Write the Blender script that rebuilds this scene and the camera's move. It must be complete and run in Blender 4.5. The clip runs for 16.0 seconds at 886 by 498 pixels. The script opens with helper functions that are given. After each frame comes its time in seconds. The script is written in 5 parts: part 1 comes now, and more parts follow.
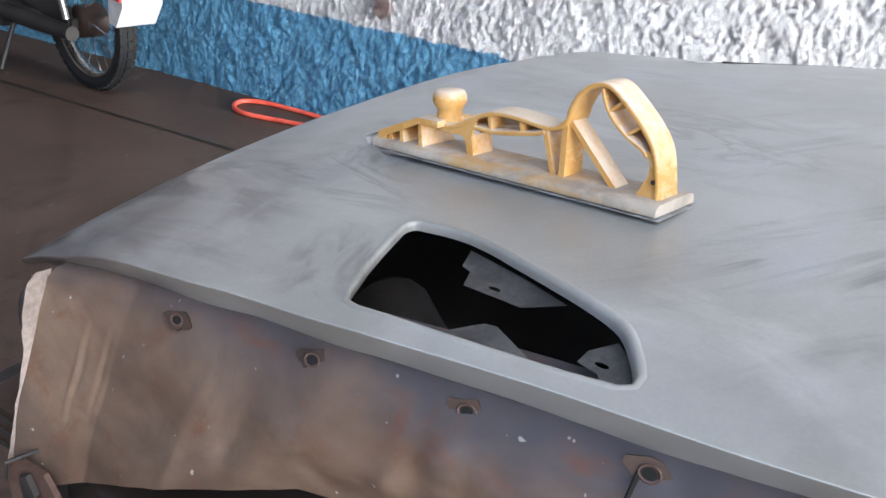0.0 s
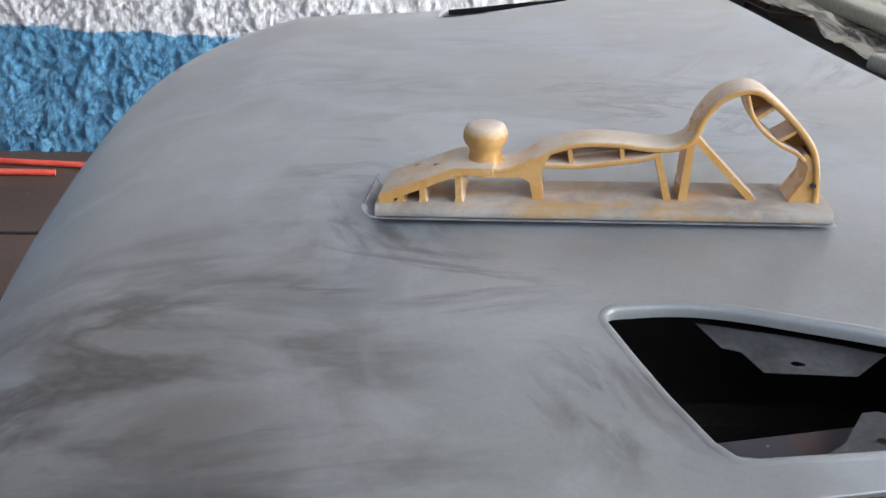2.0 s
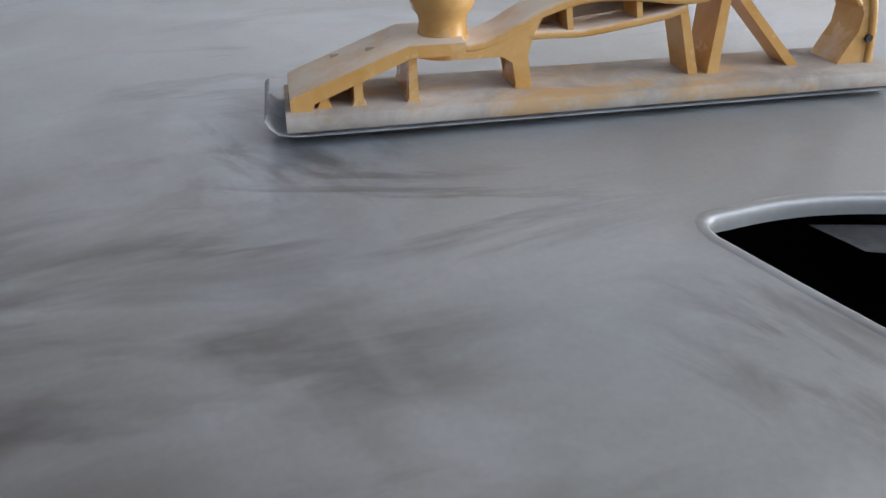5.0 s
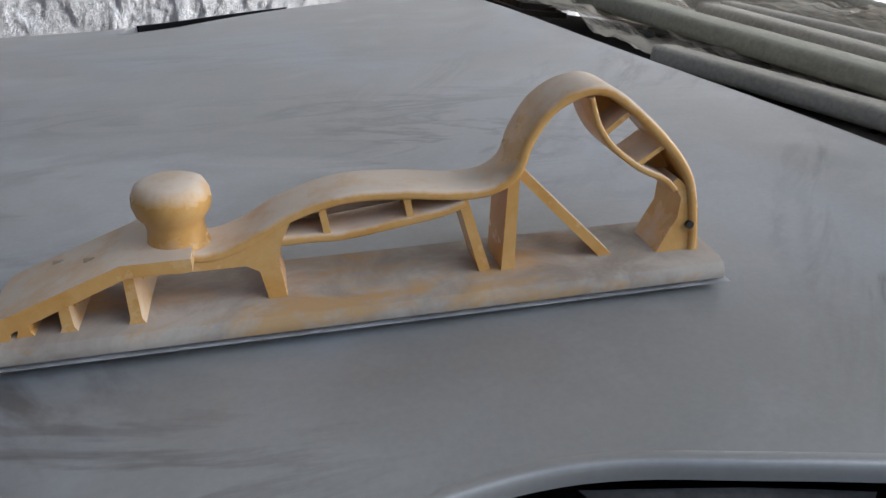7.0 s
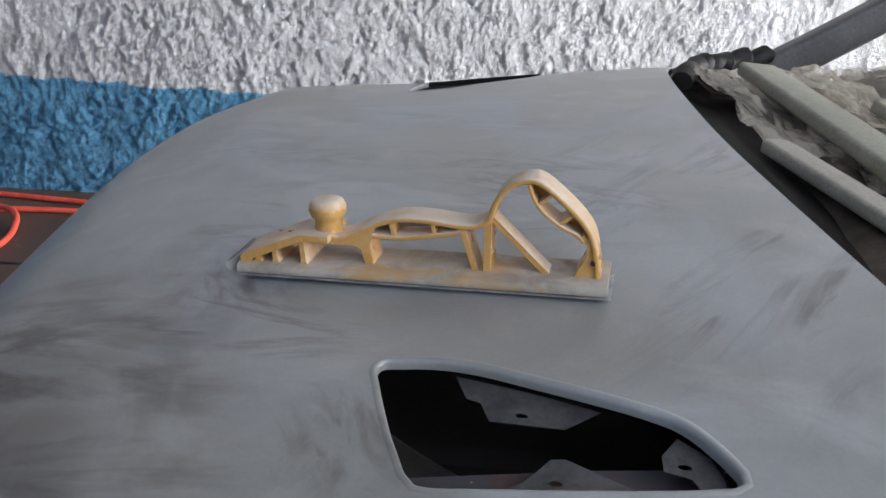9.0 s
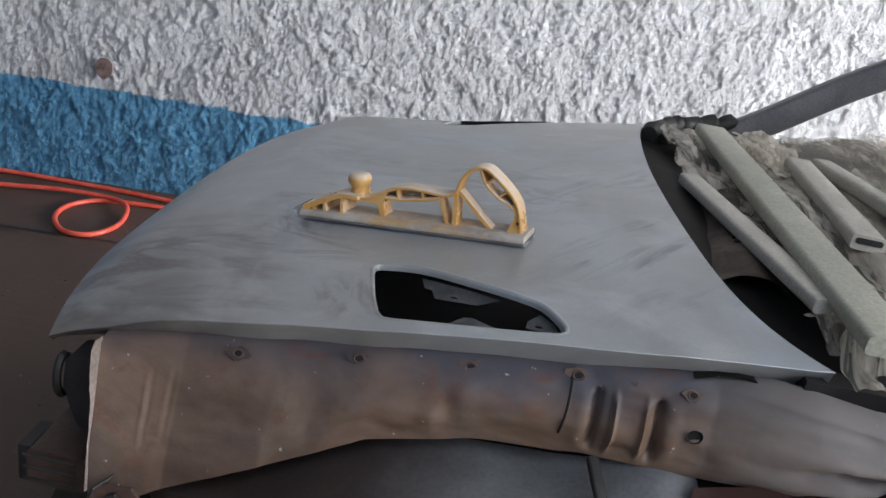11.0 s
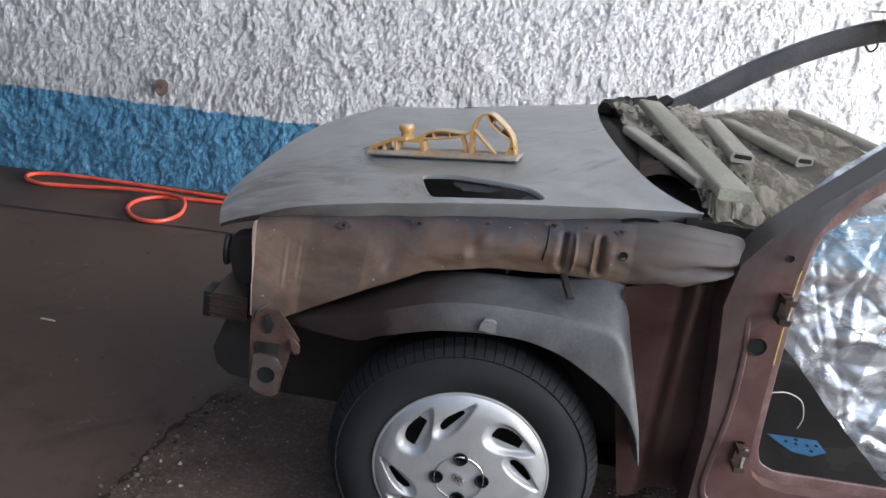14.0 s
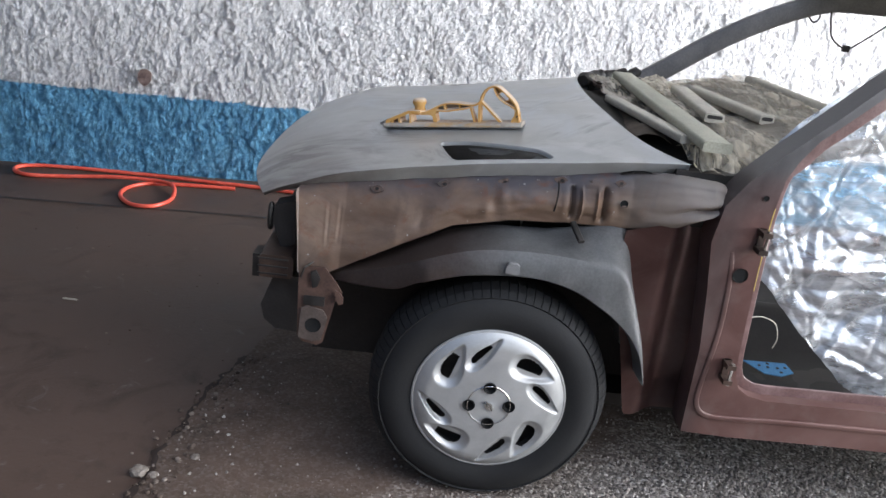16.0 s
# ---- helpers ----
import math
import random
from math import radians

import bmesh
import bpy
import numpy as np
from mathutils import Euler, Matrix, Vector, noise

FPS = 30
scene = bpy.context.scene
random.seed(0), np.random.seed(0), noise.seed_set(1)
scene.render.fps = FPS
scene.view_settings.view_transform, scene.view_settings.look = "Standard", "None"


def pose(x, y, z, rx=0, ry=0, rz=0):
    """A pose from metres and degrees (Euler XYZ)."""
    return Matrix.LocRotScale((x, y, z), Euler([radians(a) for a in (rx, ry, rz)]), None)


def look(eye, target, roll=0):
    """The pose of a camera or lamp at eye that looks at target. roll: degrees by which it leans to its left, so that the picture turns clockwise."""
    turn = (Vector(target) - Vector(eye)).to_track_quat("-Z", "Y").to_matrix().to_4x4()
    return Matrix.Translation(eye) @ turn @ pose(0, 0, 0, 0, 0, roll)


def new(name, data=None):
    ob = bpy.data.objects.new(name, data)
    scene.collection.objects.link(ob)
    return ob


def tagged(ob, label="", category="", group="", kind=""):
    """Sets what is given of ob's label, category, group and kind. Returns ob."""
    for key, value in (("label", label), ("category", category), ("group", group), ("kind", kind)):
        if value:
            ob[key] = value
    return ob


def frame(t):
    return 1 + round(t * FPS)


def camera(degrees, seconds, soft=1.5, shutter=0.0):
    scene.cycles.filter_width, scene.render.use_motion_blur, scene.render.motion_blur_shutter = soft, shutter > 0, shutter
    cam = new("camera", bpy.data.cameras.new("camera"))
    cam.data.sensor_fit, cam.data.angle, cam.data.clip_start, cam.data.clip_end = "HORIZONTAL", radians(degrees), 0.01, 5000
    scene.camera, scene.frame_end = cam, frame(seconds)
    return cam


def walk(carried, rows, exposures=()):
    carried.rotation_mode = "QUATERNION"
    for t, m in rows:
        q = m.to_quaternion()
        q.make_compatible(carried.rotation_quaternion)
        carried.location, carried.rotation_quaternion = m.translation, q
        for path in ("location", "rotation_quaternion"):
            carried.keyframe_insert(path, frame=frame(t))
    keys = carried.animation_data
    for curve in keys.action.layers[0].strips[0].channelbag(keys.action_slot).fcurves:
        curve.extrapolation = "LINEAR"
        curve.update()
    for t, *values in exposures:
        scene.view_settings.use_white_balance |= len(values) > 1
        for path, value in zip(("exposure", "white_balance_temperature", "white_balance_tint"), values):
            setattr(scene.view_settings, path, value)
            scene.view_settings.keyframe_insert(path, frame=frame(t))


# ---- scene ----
cam = camera(57.2, 16.0)
PATH = [
    (0, (0.152, -0.324, 1.213), (-0.486, 1.332, 0.289), 7.1),
    (0.5, (0.014, -0.289, 1.208), (-0.43, 1.435, 0.296), 8.2),
    (1, (-0.21, -0.309, 1.222), (-0.144, 1.484, 0.339), 8.1),
    (1.5, (-0.323, -0.273, 1.209), (-0.008, 1.48, 0.299), 7.4),
    (2, (-0.412, -0.136, 1.182), (0.133, 1.545, 0.244), 8.0),
    (2.5, (-0.464, -0.065, 1.131), (0.253, 1.552, 0.197), 9.2),
    (3, (-0.522, 0.014, 1.059), (0.383, 1.538, 0.131), 10.5),
    (3.2, (-0.533, 0.022, 1.039), (0.374, 1.543, 0.108), 10.2),
    (5.5, (-0.406, 0.123, 1.02), (0.691, 1.556, 0.158), 9.1),
    (6, (-0.356, 0.15, 1.03), (0.748, 1.599, 0.205), 8.8),
    (6.5, (-0.32, 0.16, 1.045), (0.775, 1.612, 0.213), 8.6),
    (7, (-0.293, 0.12, 1.098), (0.8, 1.592, 0.299), 8.5),
    (7.5, (-0.294, 0.015, 1.166), (0.611, 1.599, 0.346), 5.9),
    (8, (-0.284, -0.105, 1.228), (0.479, 1.556, 0.416), 6.1),
    (8.5, (-0.267, -0.179, 1.267), (0.325, 1.539, 0.432), 6.7),
    (9, (-0.194, -0.285, 1.281), (0.122, 1.492, 0.419), 7.1),
    (9.2, (-0.17, -0.33, 1.29), (0.091, 1.456, 0.43), 9.0),
    (11.3, (-0.118, -0.842, 1.373), (0.019, 1.013, 0.638), 10.4),
    (11.5, (-0.109, -0.879, 1.375), (0.021, 0.981, 0.653), 10.4),
    (12, (-0.088, -1.02, 1.37), (0.025, 0.851, 0.673), 10.3),
    (12.5, (-0.118, -1.125, 1.374), (-0.002, 0.754, 0.697), 10.1),
    (13, (-0.204, -1.254, 1.36), (-0.072, 0.624, 0.684), 9.8),
    (13.5, (-0.227, -1.36, 1.373), (-0.079, 0.518, 0.702), 9.4),
    (14, (-0.218, -1.513, 1.363), (-0.058, 0.361, 0.682), 8.5),
    (14.5, (-0.256, -1.628, 1.364), (-0.085, 0.245, 0.684), 7.5),
    (15, (-0.355, -1.715, 1.358), (-0.145, 0.15, 0.666), 7.1),
    (15.5, (-0.405, -1.747, 1.359), (-0.152, 0.112, 0.664), 7.1),
    (16, (-0.422, -1.751, 1.357), (-0.127, 0.1, 0.659), 7.3),
]
EXPOSURES = [(0, 1.5), (0.5, 1.45), (1, 1.35), (2, 1.3), (3, 1.2), (5.5, 0.98), (6.5, 0.72), (7.5, 0.58), (8.5, 0.62), (9, 0.68), (11.5, 0.59), (14, 0.84), (16, 1.0)]
walk(cam, [(t, look(eye, target, roll)) for t, eye, target, roll in PATH], EXPOSURES)

# ---- light ----
world = bpy.data.worlds.new("garage_sky")
scene.world = world
world.use_nodes = True
wn = world.node_tree
sky = wn.nodes.new("ShaderNodeTexSky")
sky.sky_type, sky.sun_disc = "NISHITA", False
sky.sun_elevation, sky.sun_rotation = radians(50), radians(120)
wn.links.new(sky.outputs["Color"], wn.nodes["Background"].inputs["Color"])
wn.nodes["Background"].inputs["Strength"].default_value = 0.12


def area_lamp(name, m, sx, sy, watts, colour):
    la = bpy.data.lights.new(name, "AREA")
    la.shape, la.size, la.size_y, la.energy, la.color = "RECTANGLE", sx, sy, watts, colour
    ob = new(name, la)
    ob.matrix_world = m
    return ob


# daylight through the workshop's gate behind the car, and from the open yard beyond the roof's edge
area_lamp("gate_daylight", look((7.6, 0.7, 2.1), (0.0, 1.2, 0.7)), 4.6, 2.4, 1080, (0.97, 0.98, 1.0))
area_lamp("yard_daylight", look((1.9, -2.0, 3.9), (0.8, -0.3, 0.5)), 5.0, 2.3, 60, (0.89, 0.94, 1.0))
area_lamp("side_gate_daylight", look((4.7, -2.7, 2.1), (0.6, 0.2, 0.5)), 3.0, 2.2, 140, (0.92, 0.95, 1.0))

# ---- materials ----


class Mat:
    """A node material with short helpers."""

    def __init__(self, name, rough=0.6, metal=0.0, spec=0.5):
        self.m = bpy.data.materials.new(name)
        self.m.use_nodes = True
        self.t = self.m.node_tree
        self.b = self.t.nodes["Principled BSDF"]
        self.b.inputs["Roughness"].default_value = rough
        self.b.inputs["Metallic"].default_value = metal
        self.b.inputs["Specular IOR Level"].default_value = spec
        self.co = self.t.nodes.new("ShaderNodeTexCoord").outputs["Object"]

    def mapped(self, scale=(1, 1, 1), turn=(0, 0, 0), at=(0, 0, 0)):
        n = self.t.nodes.new("ShaderNodeMapping")
        n.inputs["Scale"].default_value, n.inputs["Rotation"].default_value = scale, turn
        n.inputs["Location"].default_value = at
        self.t.links.new(self.co, n.inputs["Vector"])
        return n.outputs["Vector"]

    def turned(self, turn, scale, at=(0, 0, 0)):
        """Turned about z first and stretched after, so that streaks can run any way."""
        a, b = self.t.nodes.new("ShaderNodeMapping"), self.t.nodes.new("ShaderNodeMapping")
        a.inputs["Rotation"].default_value = (0, 0, turn)
        b.inputs["Scale"].default_value, b.inputs["Location"].default_value = scale, at
        self.t.links.new(self.co, a.inputs["Vector"])
        self.t.links.new(a.outputs["Vector"], b.inputs["Vector"])
        return b.outputs["Vector"]

    def wisps(self, scale, turn, stretch, at, lo, hi, distort=0.7):
        """Thin dark wisps along the ridges of a stretched noise, broken up by a coarser one."""
        vec = self.turned(turn, stretch, at)
        line = self.math("ABSOLUTE", self.math("SUBTRACT", self.noise(scale, 5, 0.6, distort, vec), 0.5))
        line = self.ramp(line, (0.0, 1.0), (hi, 0.0))
        gap = self.ramp(self.noise(scale * 0.8, 3, 0.55, 0.4, self.turned(turn, stretch, (at[0] + 7, at[1] + 3, 0))), (lo, 0.0), (lo + 0.13, 1.0))
        return self.math("MULTIPLY", line, gap)

    def noise(self, scale, detail=4.0, rough=0.55, distort=0.0, vec=None):
        n = self.t.nodes.new("ShaderNodeTexNoise")
        n.inputs["Scale"].default_value, n.inputs["Detail"].default_value = scale, detail
        n.inputs["Roughness"].default_value, n.inputs["Distortion"].default_value = rough, distort
        self.t.links.new(vec or self.co, n.inputs["Vector"])
        return n.outputs["Fac"]

    def ramp(self, fac, *stops):
        n = self.t.nodes.new("ShaderNodeValToRGB")
        e = n.color_ramp.elements
        while len(e) < len(stops):
            e.new(0.5)
        for k, (p, c) in enumerate(stops):
            e[k].position = p
            e[k].color = (*c, 1) if isinstance(c, tuple) else (c, c, c, 1)
        self.t.links.new(fac, n.inputs["Fac"])
        return n.outputs["Color"]

    def mix(self, fac, a, b, how="MIX"):
        n = self.t.nodes.new("ShaderNodeMix")
        n.data_type, n.blend_type = "RGBA", how
        for sock, v in ((n.inputs[0], fac), (n.inputs[6], a), (n.inputs[7], b)):
            if isinstance(v, tuple):
                sock.default_value = (*v, 1)
            elif isinstance(v, (int, float)):
                sock.default_value = v
            else:
                self.t.links.new(v, sock)
        return n.outputs[2]

    def math(self, op, a, b=0.0, c=0.0):
        n = self.t.nodes.new("ShaderNodeMath")
        n.operation = op
        for sock, v in zip(n.inputs, (a, b, c)):
            if isinstance(v, (int, float)):
                sock.default_value = v
            else:
                self.t.links.new(v, sock)
        return n.outputs[0]

    def axis(self, name, vec=None):
        n = self.t.nodes.new("ShaderNodeSeparateXYZ")
        self.t.links.new(vec or self.co, n.inputs[0])
        return n.outputs[name]

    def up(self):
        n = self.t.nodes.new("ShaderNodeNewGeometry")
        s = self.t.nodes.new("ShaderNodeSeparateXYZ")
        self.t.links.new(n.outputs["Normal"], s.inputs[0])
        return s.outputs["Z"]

    def colour(self, c):
        if isinstance(c, tuple):
            self.b.inputs["Base Color"].default_value = (*c, 1)
        else:
            self.t.links.new(c, self.b.inputs["Base Color"])
        return self

    def rough(self, r):
        self.t.links.new(r, self.b.inputs["Roughness"])
        return self

    def bump(self, h, depth=0.002, strength=0.6):
        n = self.t.nodes.new("ShaderNodeBump")
        n.inputs["Distance"].default_value, n.inputs["Strength"].default_value = depth, strength
        self.t.links.new(h, n.inputs["Height"])
        self.t.links.new(n.outputs["Normal"], self.b.inputs["Normal"])
        return self


def two_tone(name, a, b, scale, rough=0.6, metal=0.0, grain=180, depth=0.0008, lo=0.35, hi=0.68):
    m = Mat(name, rough, metal)
    big = m.noise(scale, 5, 0.6, 0.4)
    fine = m.noise(grain, 3)
    col = m.mix(m.ramp(big, (lo, 0.0), (hi, 1.0)), a, b)
    col = m.mix(0.25, col, m.ramp(fine, (0.3, 0.15), (0.75, 0.85)), "OVERLAY")
    m.colour(col).bump(fine, depth, 0.5)
    m.rough(m.ramp(big, (0.25, max(0.05, rough - 0.12)), (0.8, min(1.0, rough + 0.15))))
    return m.m


def primer_material():
    """Sanded grey primer: cloudy filler patches, dust and dark rubbed smears."""
    m = Mat("sanded_primer", 0.5, 0.0, 1.0)
    cloud = m.noise(4.2, 4, 0.55, 0.3)
    patch = m.noise(2.3, 3, 0.5, 0.4, m.mapped((1, 1.5, 1), (0, 0, 0.5)))
    col = m.mix(m.ramp(cloud, (0.34, 0.0), (0.66, 1.0)), (0.232, 0.236, 0.226), (0.367, 0.374, 0.364))
    col = m.mix(m.ramp(patch, (0.42, 0.0), (0.62, 0.6)), col, (0.282, 0.275, 0.243))
    cool = m.noise(3.1, 3, 0.5, 0.8, m.mapped((1.2, 1, 1), (0, 0, 1.1), (8, 3, 0)))
    col = m.mix(m.ramp(cool, (0.48, 0.0), (0.66, 0.75)), col, (0.339, 0.367, 0.401))
    dusty = m.noise(9.0, 5, 0.6, 0.6, m.mapped((1, 1.7, 1), (0, 0, 0.9), (5, 2, 0)))
    col = m.mix(m.ramp(dusty, (0.55, 0.0), (0.75, 0.4)), col, (0.407, 0.407, 0.395))

    def blob(x, y, r):
        v = m.t.nodes.new("ShaderNodeVectorMath")
        v.operation = "DISTANCE"
        v.inputs[1].default_value = (x, y, 0.85)
        m.t.links.new(m.co, v.inputs[0])
        return m.ramp(m.math("DIVIDE", v.outputs["Value"], r), (0.35, 1.0), (1.0, 0.0))

    # rubbed smears: brown wisps at the front corner, dark arcs behind the scoop and along the far side
    front = blob(-0.61, 0.26, 0.36)
    wash = m.noise(4.5, 5, 0.6, 0.8, m.turned(0.30, (0.7, 2.6, 1), (1, 3, 0)))
    col = m.mix(m.math("MULTIPLY", m.math("MULTIPLY", m.ramp(wash, (0.34, 0.25), (0.60, 1.0)), front), 0.80), col, (0.108, 0.074, 0.057))
    brown = m.math("MULTIPLY", m.wisps(3.0, 0.30, (1.0, 3.0, 1), (2, 5, 0), 0.24, 0.10, 0.6), front)
    col = m.mix(brown, col, (0.040, 0.026, 0.021))
    band = m.math("MAXIMUM", blob(-0.42, 0.36, 0.28), m.math("MULTIPLY", blob(-0.30, 0.60, 0.22), 0.75))
    thin = m.math("MULTIPLY", m.wisps(2.6, 0.28, (1.2, 5.0, 1), (6, 1, 0), 0.43, 0.05, 0.6), band)
    col = m.mix(m.math("MULTIPLY", thin, 0.72), col, (0.085, 0.078, 0.074))
    strokes = m.math("MULTIPLY", m.wisps(2.8, -0.72, (1.3, 5.0, 1), (3, 8, 0), 0.49, 0.07, 0.9), m.math("MAXIMUM", blob(0.24, 0.38, 0.27), m.math("MULTIPLY", blob(0.22, 0.72, 0.34), 0.8)))
    col = m.mix(m.math("MULTIPLY", strokes, 0.8), col, (0.075, 0.072, 0.070))
    arcs = m.math("MULTIPLY", m.wisps(2.2, 0.35, (1.2, 4.5, 1), (9, 2, 0), 0.47, 0.06, 2.0), m.math("MAXIMUM", blob(-0.02, 0.66, 0.28), m.math("MULTIPLY", blob(-0.25, 0.95, 0.45), 0.6)))
    col = m.mix(m.math("MULTIPLY", arcs, 0.65), col, (0.105, 0.102, 0.098))
    rub = m.math("MULTIPLY", m.ramp(m.noise(16, 4, 0.6, 0.6, m.turned(1.2, (0.8, 2.2, 1))), (0.46, 0.0), (0.64, 1.0)), m.math("MAXIMUM", blob(-0.175, 0.215, 0.085), m.math("MULTIPLY", blob(-0.33, 0.475, 0.10), 0.9)))
    col = m.mix(m.math("MULTIPLY", rub, 0.8), col, (0.085, 0.072, 0.064))
    pale = m.math("MULTIPLY", m.ramp(m.noise(5.0, 4, 0.6, 0.8, m.turned(0.3, (1.0, 1.5, 1), (4, 4, 0))), (0.52, 0.0), (0.70, 1.0)), m.math("MULTIPLY_ADD", front, -0.40, 0.45))
    col = m.mix(pale, col, (0.475, 0.480, 0.475))
    grain = m.noise(2.4, 4, 0.6, 0.6, m.turned(-0.2, (1, 1.3, 1), (2, 2, 0)))
    col = m.mix(m.ramp(grain, (0.50, 0.0), (0.72, 0.45)), col, (0.186, 0.188, 0.192))
    fine = m.noise(260, 2)
    col = m.mix(0.07, col, m.ramp(fine, (0.3, 0.2), (0.7, 0.8)), "OVERLAY")
    m.colour(col)
    m.b.inputs["Coat Weight"].default_value, m.b.inputs["Coat Roughness"].default_value = 0.35, 0.34
    m.rough(m.ramp(cloud, (0.3, 0.31), (0.7, 0.40)))
    m.bump(m.math("MULTIPLY_ADD", fine, 0.06, m.noise(5.0, 2, 0.5)), 0.001, 0.3)
    return m.m


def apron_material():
    """Old body paint under overspray: dusty brown, grey with painted shade along the top, rusty spots."""
    m = Mat("dusty_apron_paint", 0.45, 0.0)
    n = m.noise(6, 6, 0.62, 0.7, m.mapped((1, 1, 2.2)))
    col = m.mix(m.ramp(n, (0.35, 0.0), (0.68, 1.0)), (0.215, 0.137, 0.094), (0.345, 0.238, 0.170))
    # along the top: grey overspray, darkened further to paint the bonnet's shade
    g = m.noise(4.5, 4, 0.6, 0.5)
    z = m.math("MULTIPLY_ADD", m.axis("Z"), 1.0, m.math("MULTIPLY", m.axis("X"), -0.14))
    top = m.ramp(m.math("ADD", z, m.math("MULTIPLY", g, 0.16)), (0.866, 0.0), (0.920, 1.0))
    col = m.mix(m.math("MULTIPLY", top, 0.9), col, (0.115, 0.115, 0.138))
    rust = m.ramp(m.noise(14, 5, 0.7, 0.6), (0.55, 0.0), (0.70, 1.0))
    col = m.mix(m.math("MULTIPLY", rust, 0.6), col, (0.26, 0.10, 0.05))
    stain = m.ramp(m.noise(3.2, 6, 0.7, 1.0, m.mapped((1, 1, 0.6), (0, 0, 0), (3, 3, 3))), (0.5, 0.0), (0.68, 0.6))
    col = m.mix(stain, col, (0.13, 0.10, 0.085))
    # paler overspray at the rear, lifted further against the weak light there
    rear = m.ramp(m.math("ADD", m.axis("X"), m.math("MULTIPLY", g, 0.2)), (0.36, 0.0), (0.52, 1.0))
    col = m.mix(m.math("MULTIPLY", rear, 0.75), col, (0.56, 0.505, 0.455))
    chip = m.ramp(m.noise(75, 2), (0.73, 0.0), (0.76, 1.0))
    col = m.mix(chip, col, (0.55, 0.53, 0.5))
    m.colour(col).bump(m.math("ADD", n, m.math("MULTIPLY", m.noise(130), 0.2)), 0.003, 0.35)
    return m.m


def maroon_material():
    """Dusty maroon paint with grey overspray on the pillar's head and painted shade along its front edge."""
    m = Mat("maroon_body_paint", 0.38, 0.25)
    n = m.noise(5, 6, 0.6, 0.8)
    col = m.mix(m.ramp(n, (0.35, 0.0), (0.7, 1.0)), (0.098, 0.046, 0.040), (0.165, 0.090, 0.078))
    dust = m.ramp(m.noise(11, 6, 0.68, 0.6), (0.5, 0.0), (0.72, 0.6))
    col = m.mix(dust, col, (0.17, 0.122, 0.107))
    wob = m.math("MULTIPLY", m.noise(7, 4, 0.6), 0.10)
    head = m.math("ADD", m.math("MULTIPLY_ADD", m.axis("X"), -0.25, m.axis("Z")), wob)
    over = m.ramp(head, (0.74, 0.0), (0.87, 1.0))
    edge = m.ramp(m.math("ADD", m.axis("X"), m.math("MULTIPLY", wob, 0.7)), (0.555, 1.0), (0.615, 0.0))
    start = m.ramp(m.axis("X"), (0.45, 0.0), (0.50, 1.0))
    # shade of the recess, painted dark along the pillar's front edge
    edge_shade = m.math("MULTIPLY", m.math("MULTIPLY", edge, start), 0.5)
    col = m.mix(over, col, m.mix(m.ramp(n, (0.3, 0.0), (0.7, 1.0)), (0.065, 0.063, 0.066), (0.13, 0.126, 0.128)))
    shade_dark = m.mix(m.ramp(n, (0.3, 0.0), (0.7, 1.0)), (0.030, 0.028, 0.030), (0.075, 0.070, 0.070))
    m.colour(m.mix(edge_shade, col, shade_dark)).rough(m.ramp(n, (0.3, 0.28), (0.7, 0.55)))
    m.bump(m.noise(40, 4), 0.0012, 0.3)
    return m.m


def liner_material():
    """Grey primed arch panel, brown and dirty towards the nose."""
    m = Mat("dusty_grey_arch_liner", 0.48, 0.2)
    n = m.noise(5, 5, 0.6, 0.6)
    col = m.mix(m.ramp(n, (0.35, 0.0), (0.68, 1.0)), (0.15, 0.15, 0.153), (0.28, 0.28, 0.28))
    nose = m.ramp(m.math("ADD", m.axis("X"), m.math("MULTIPLY", m.noise(3, 6, 0.7, 0.8), 0.25)), (-0.26, 1.0), (0.16, 0.0))
    col = m.mix(m.math("MULTIPLY", nose, 0.8), col, (0.085, 0.050, 0.036))
    fine = m.noise(170, 3)
    m.colour(m.mix(0.2, col, m.ramp(fine, (0.3, 0.2), (0.75, 0.8)), "OVERLAY")).bump(m.math("ADD", n, m.math("MULTIPLY", fine, 0.3)), 0.0015, 0.4)
    return m.m


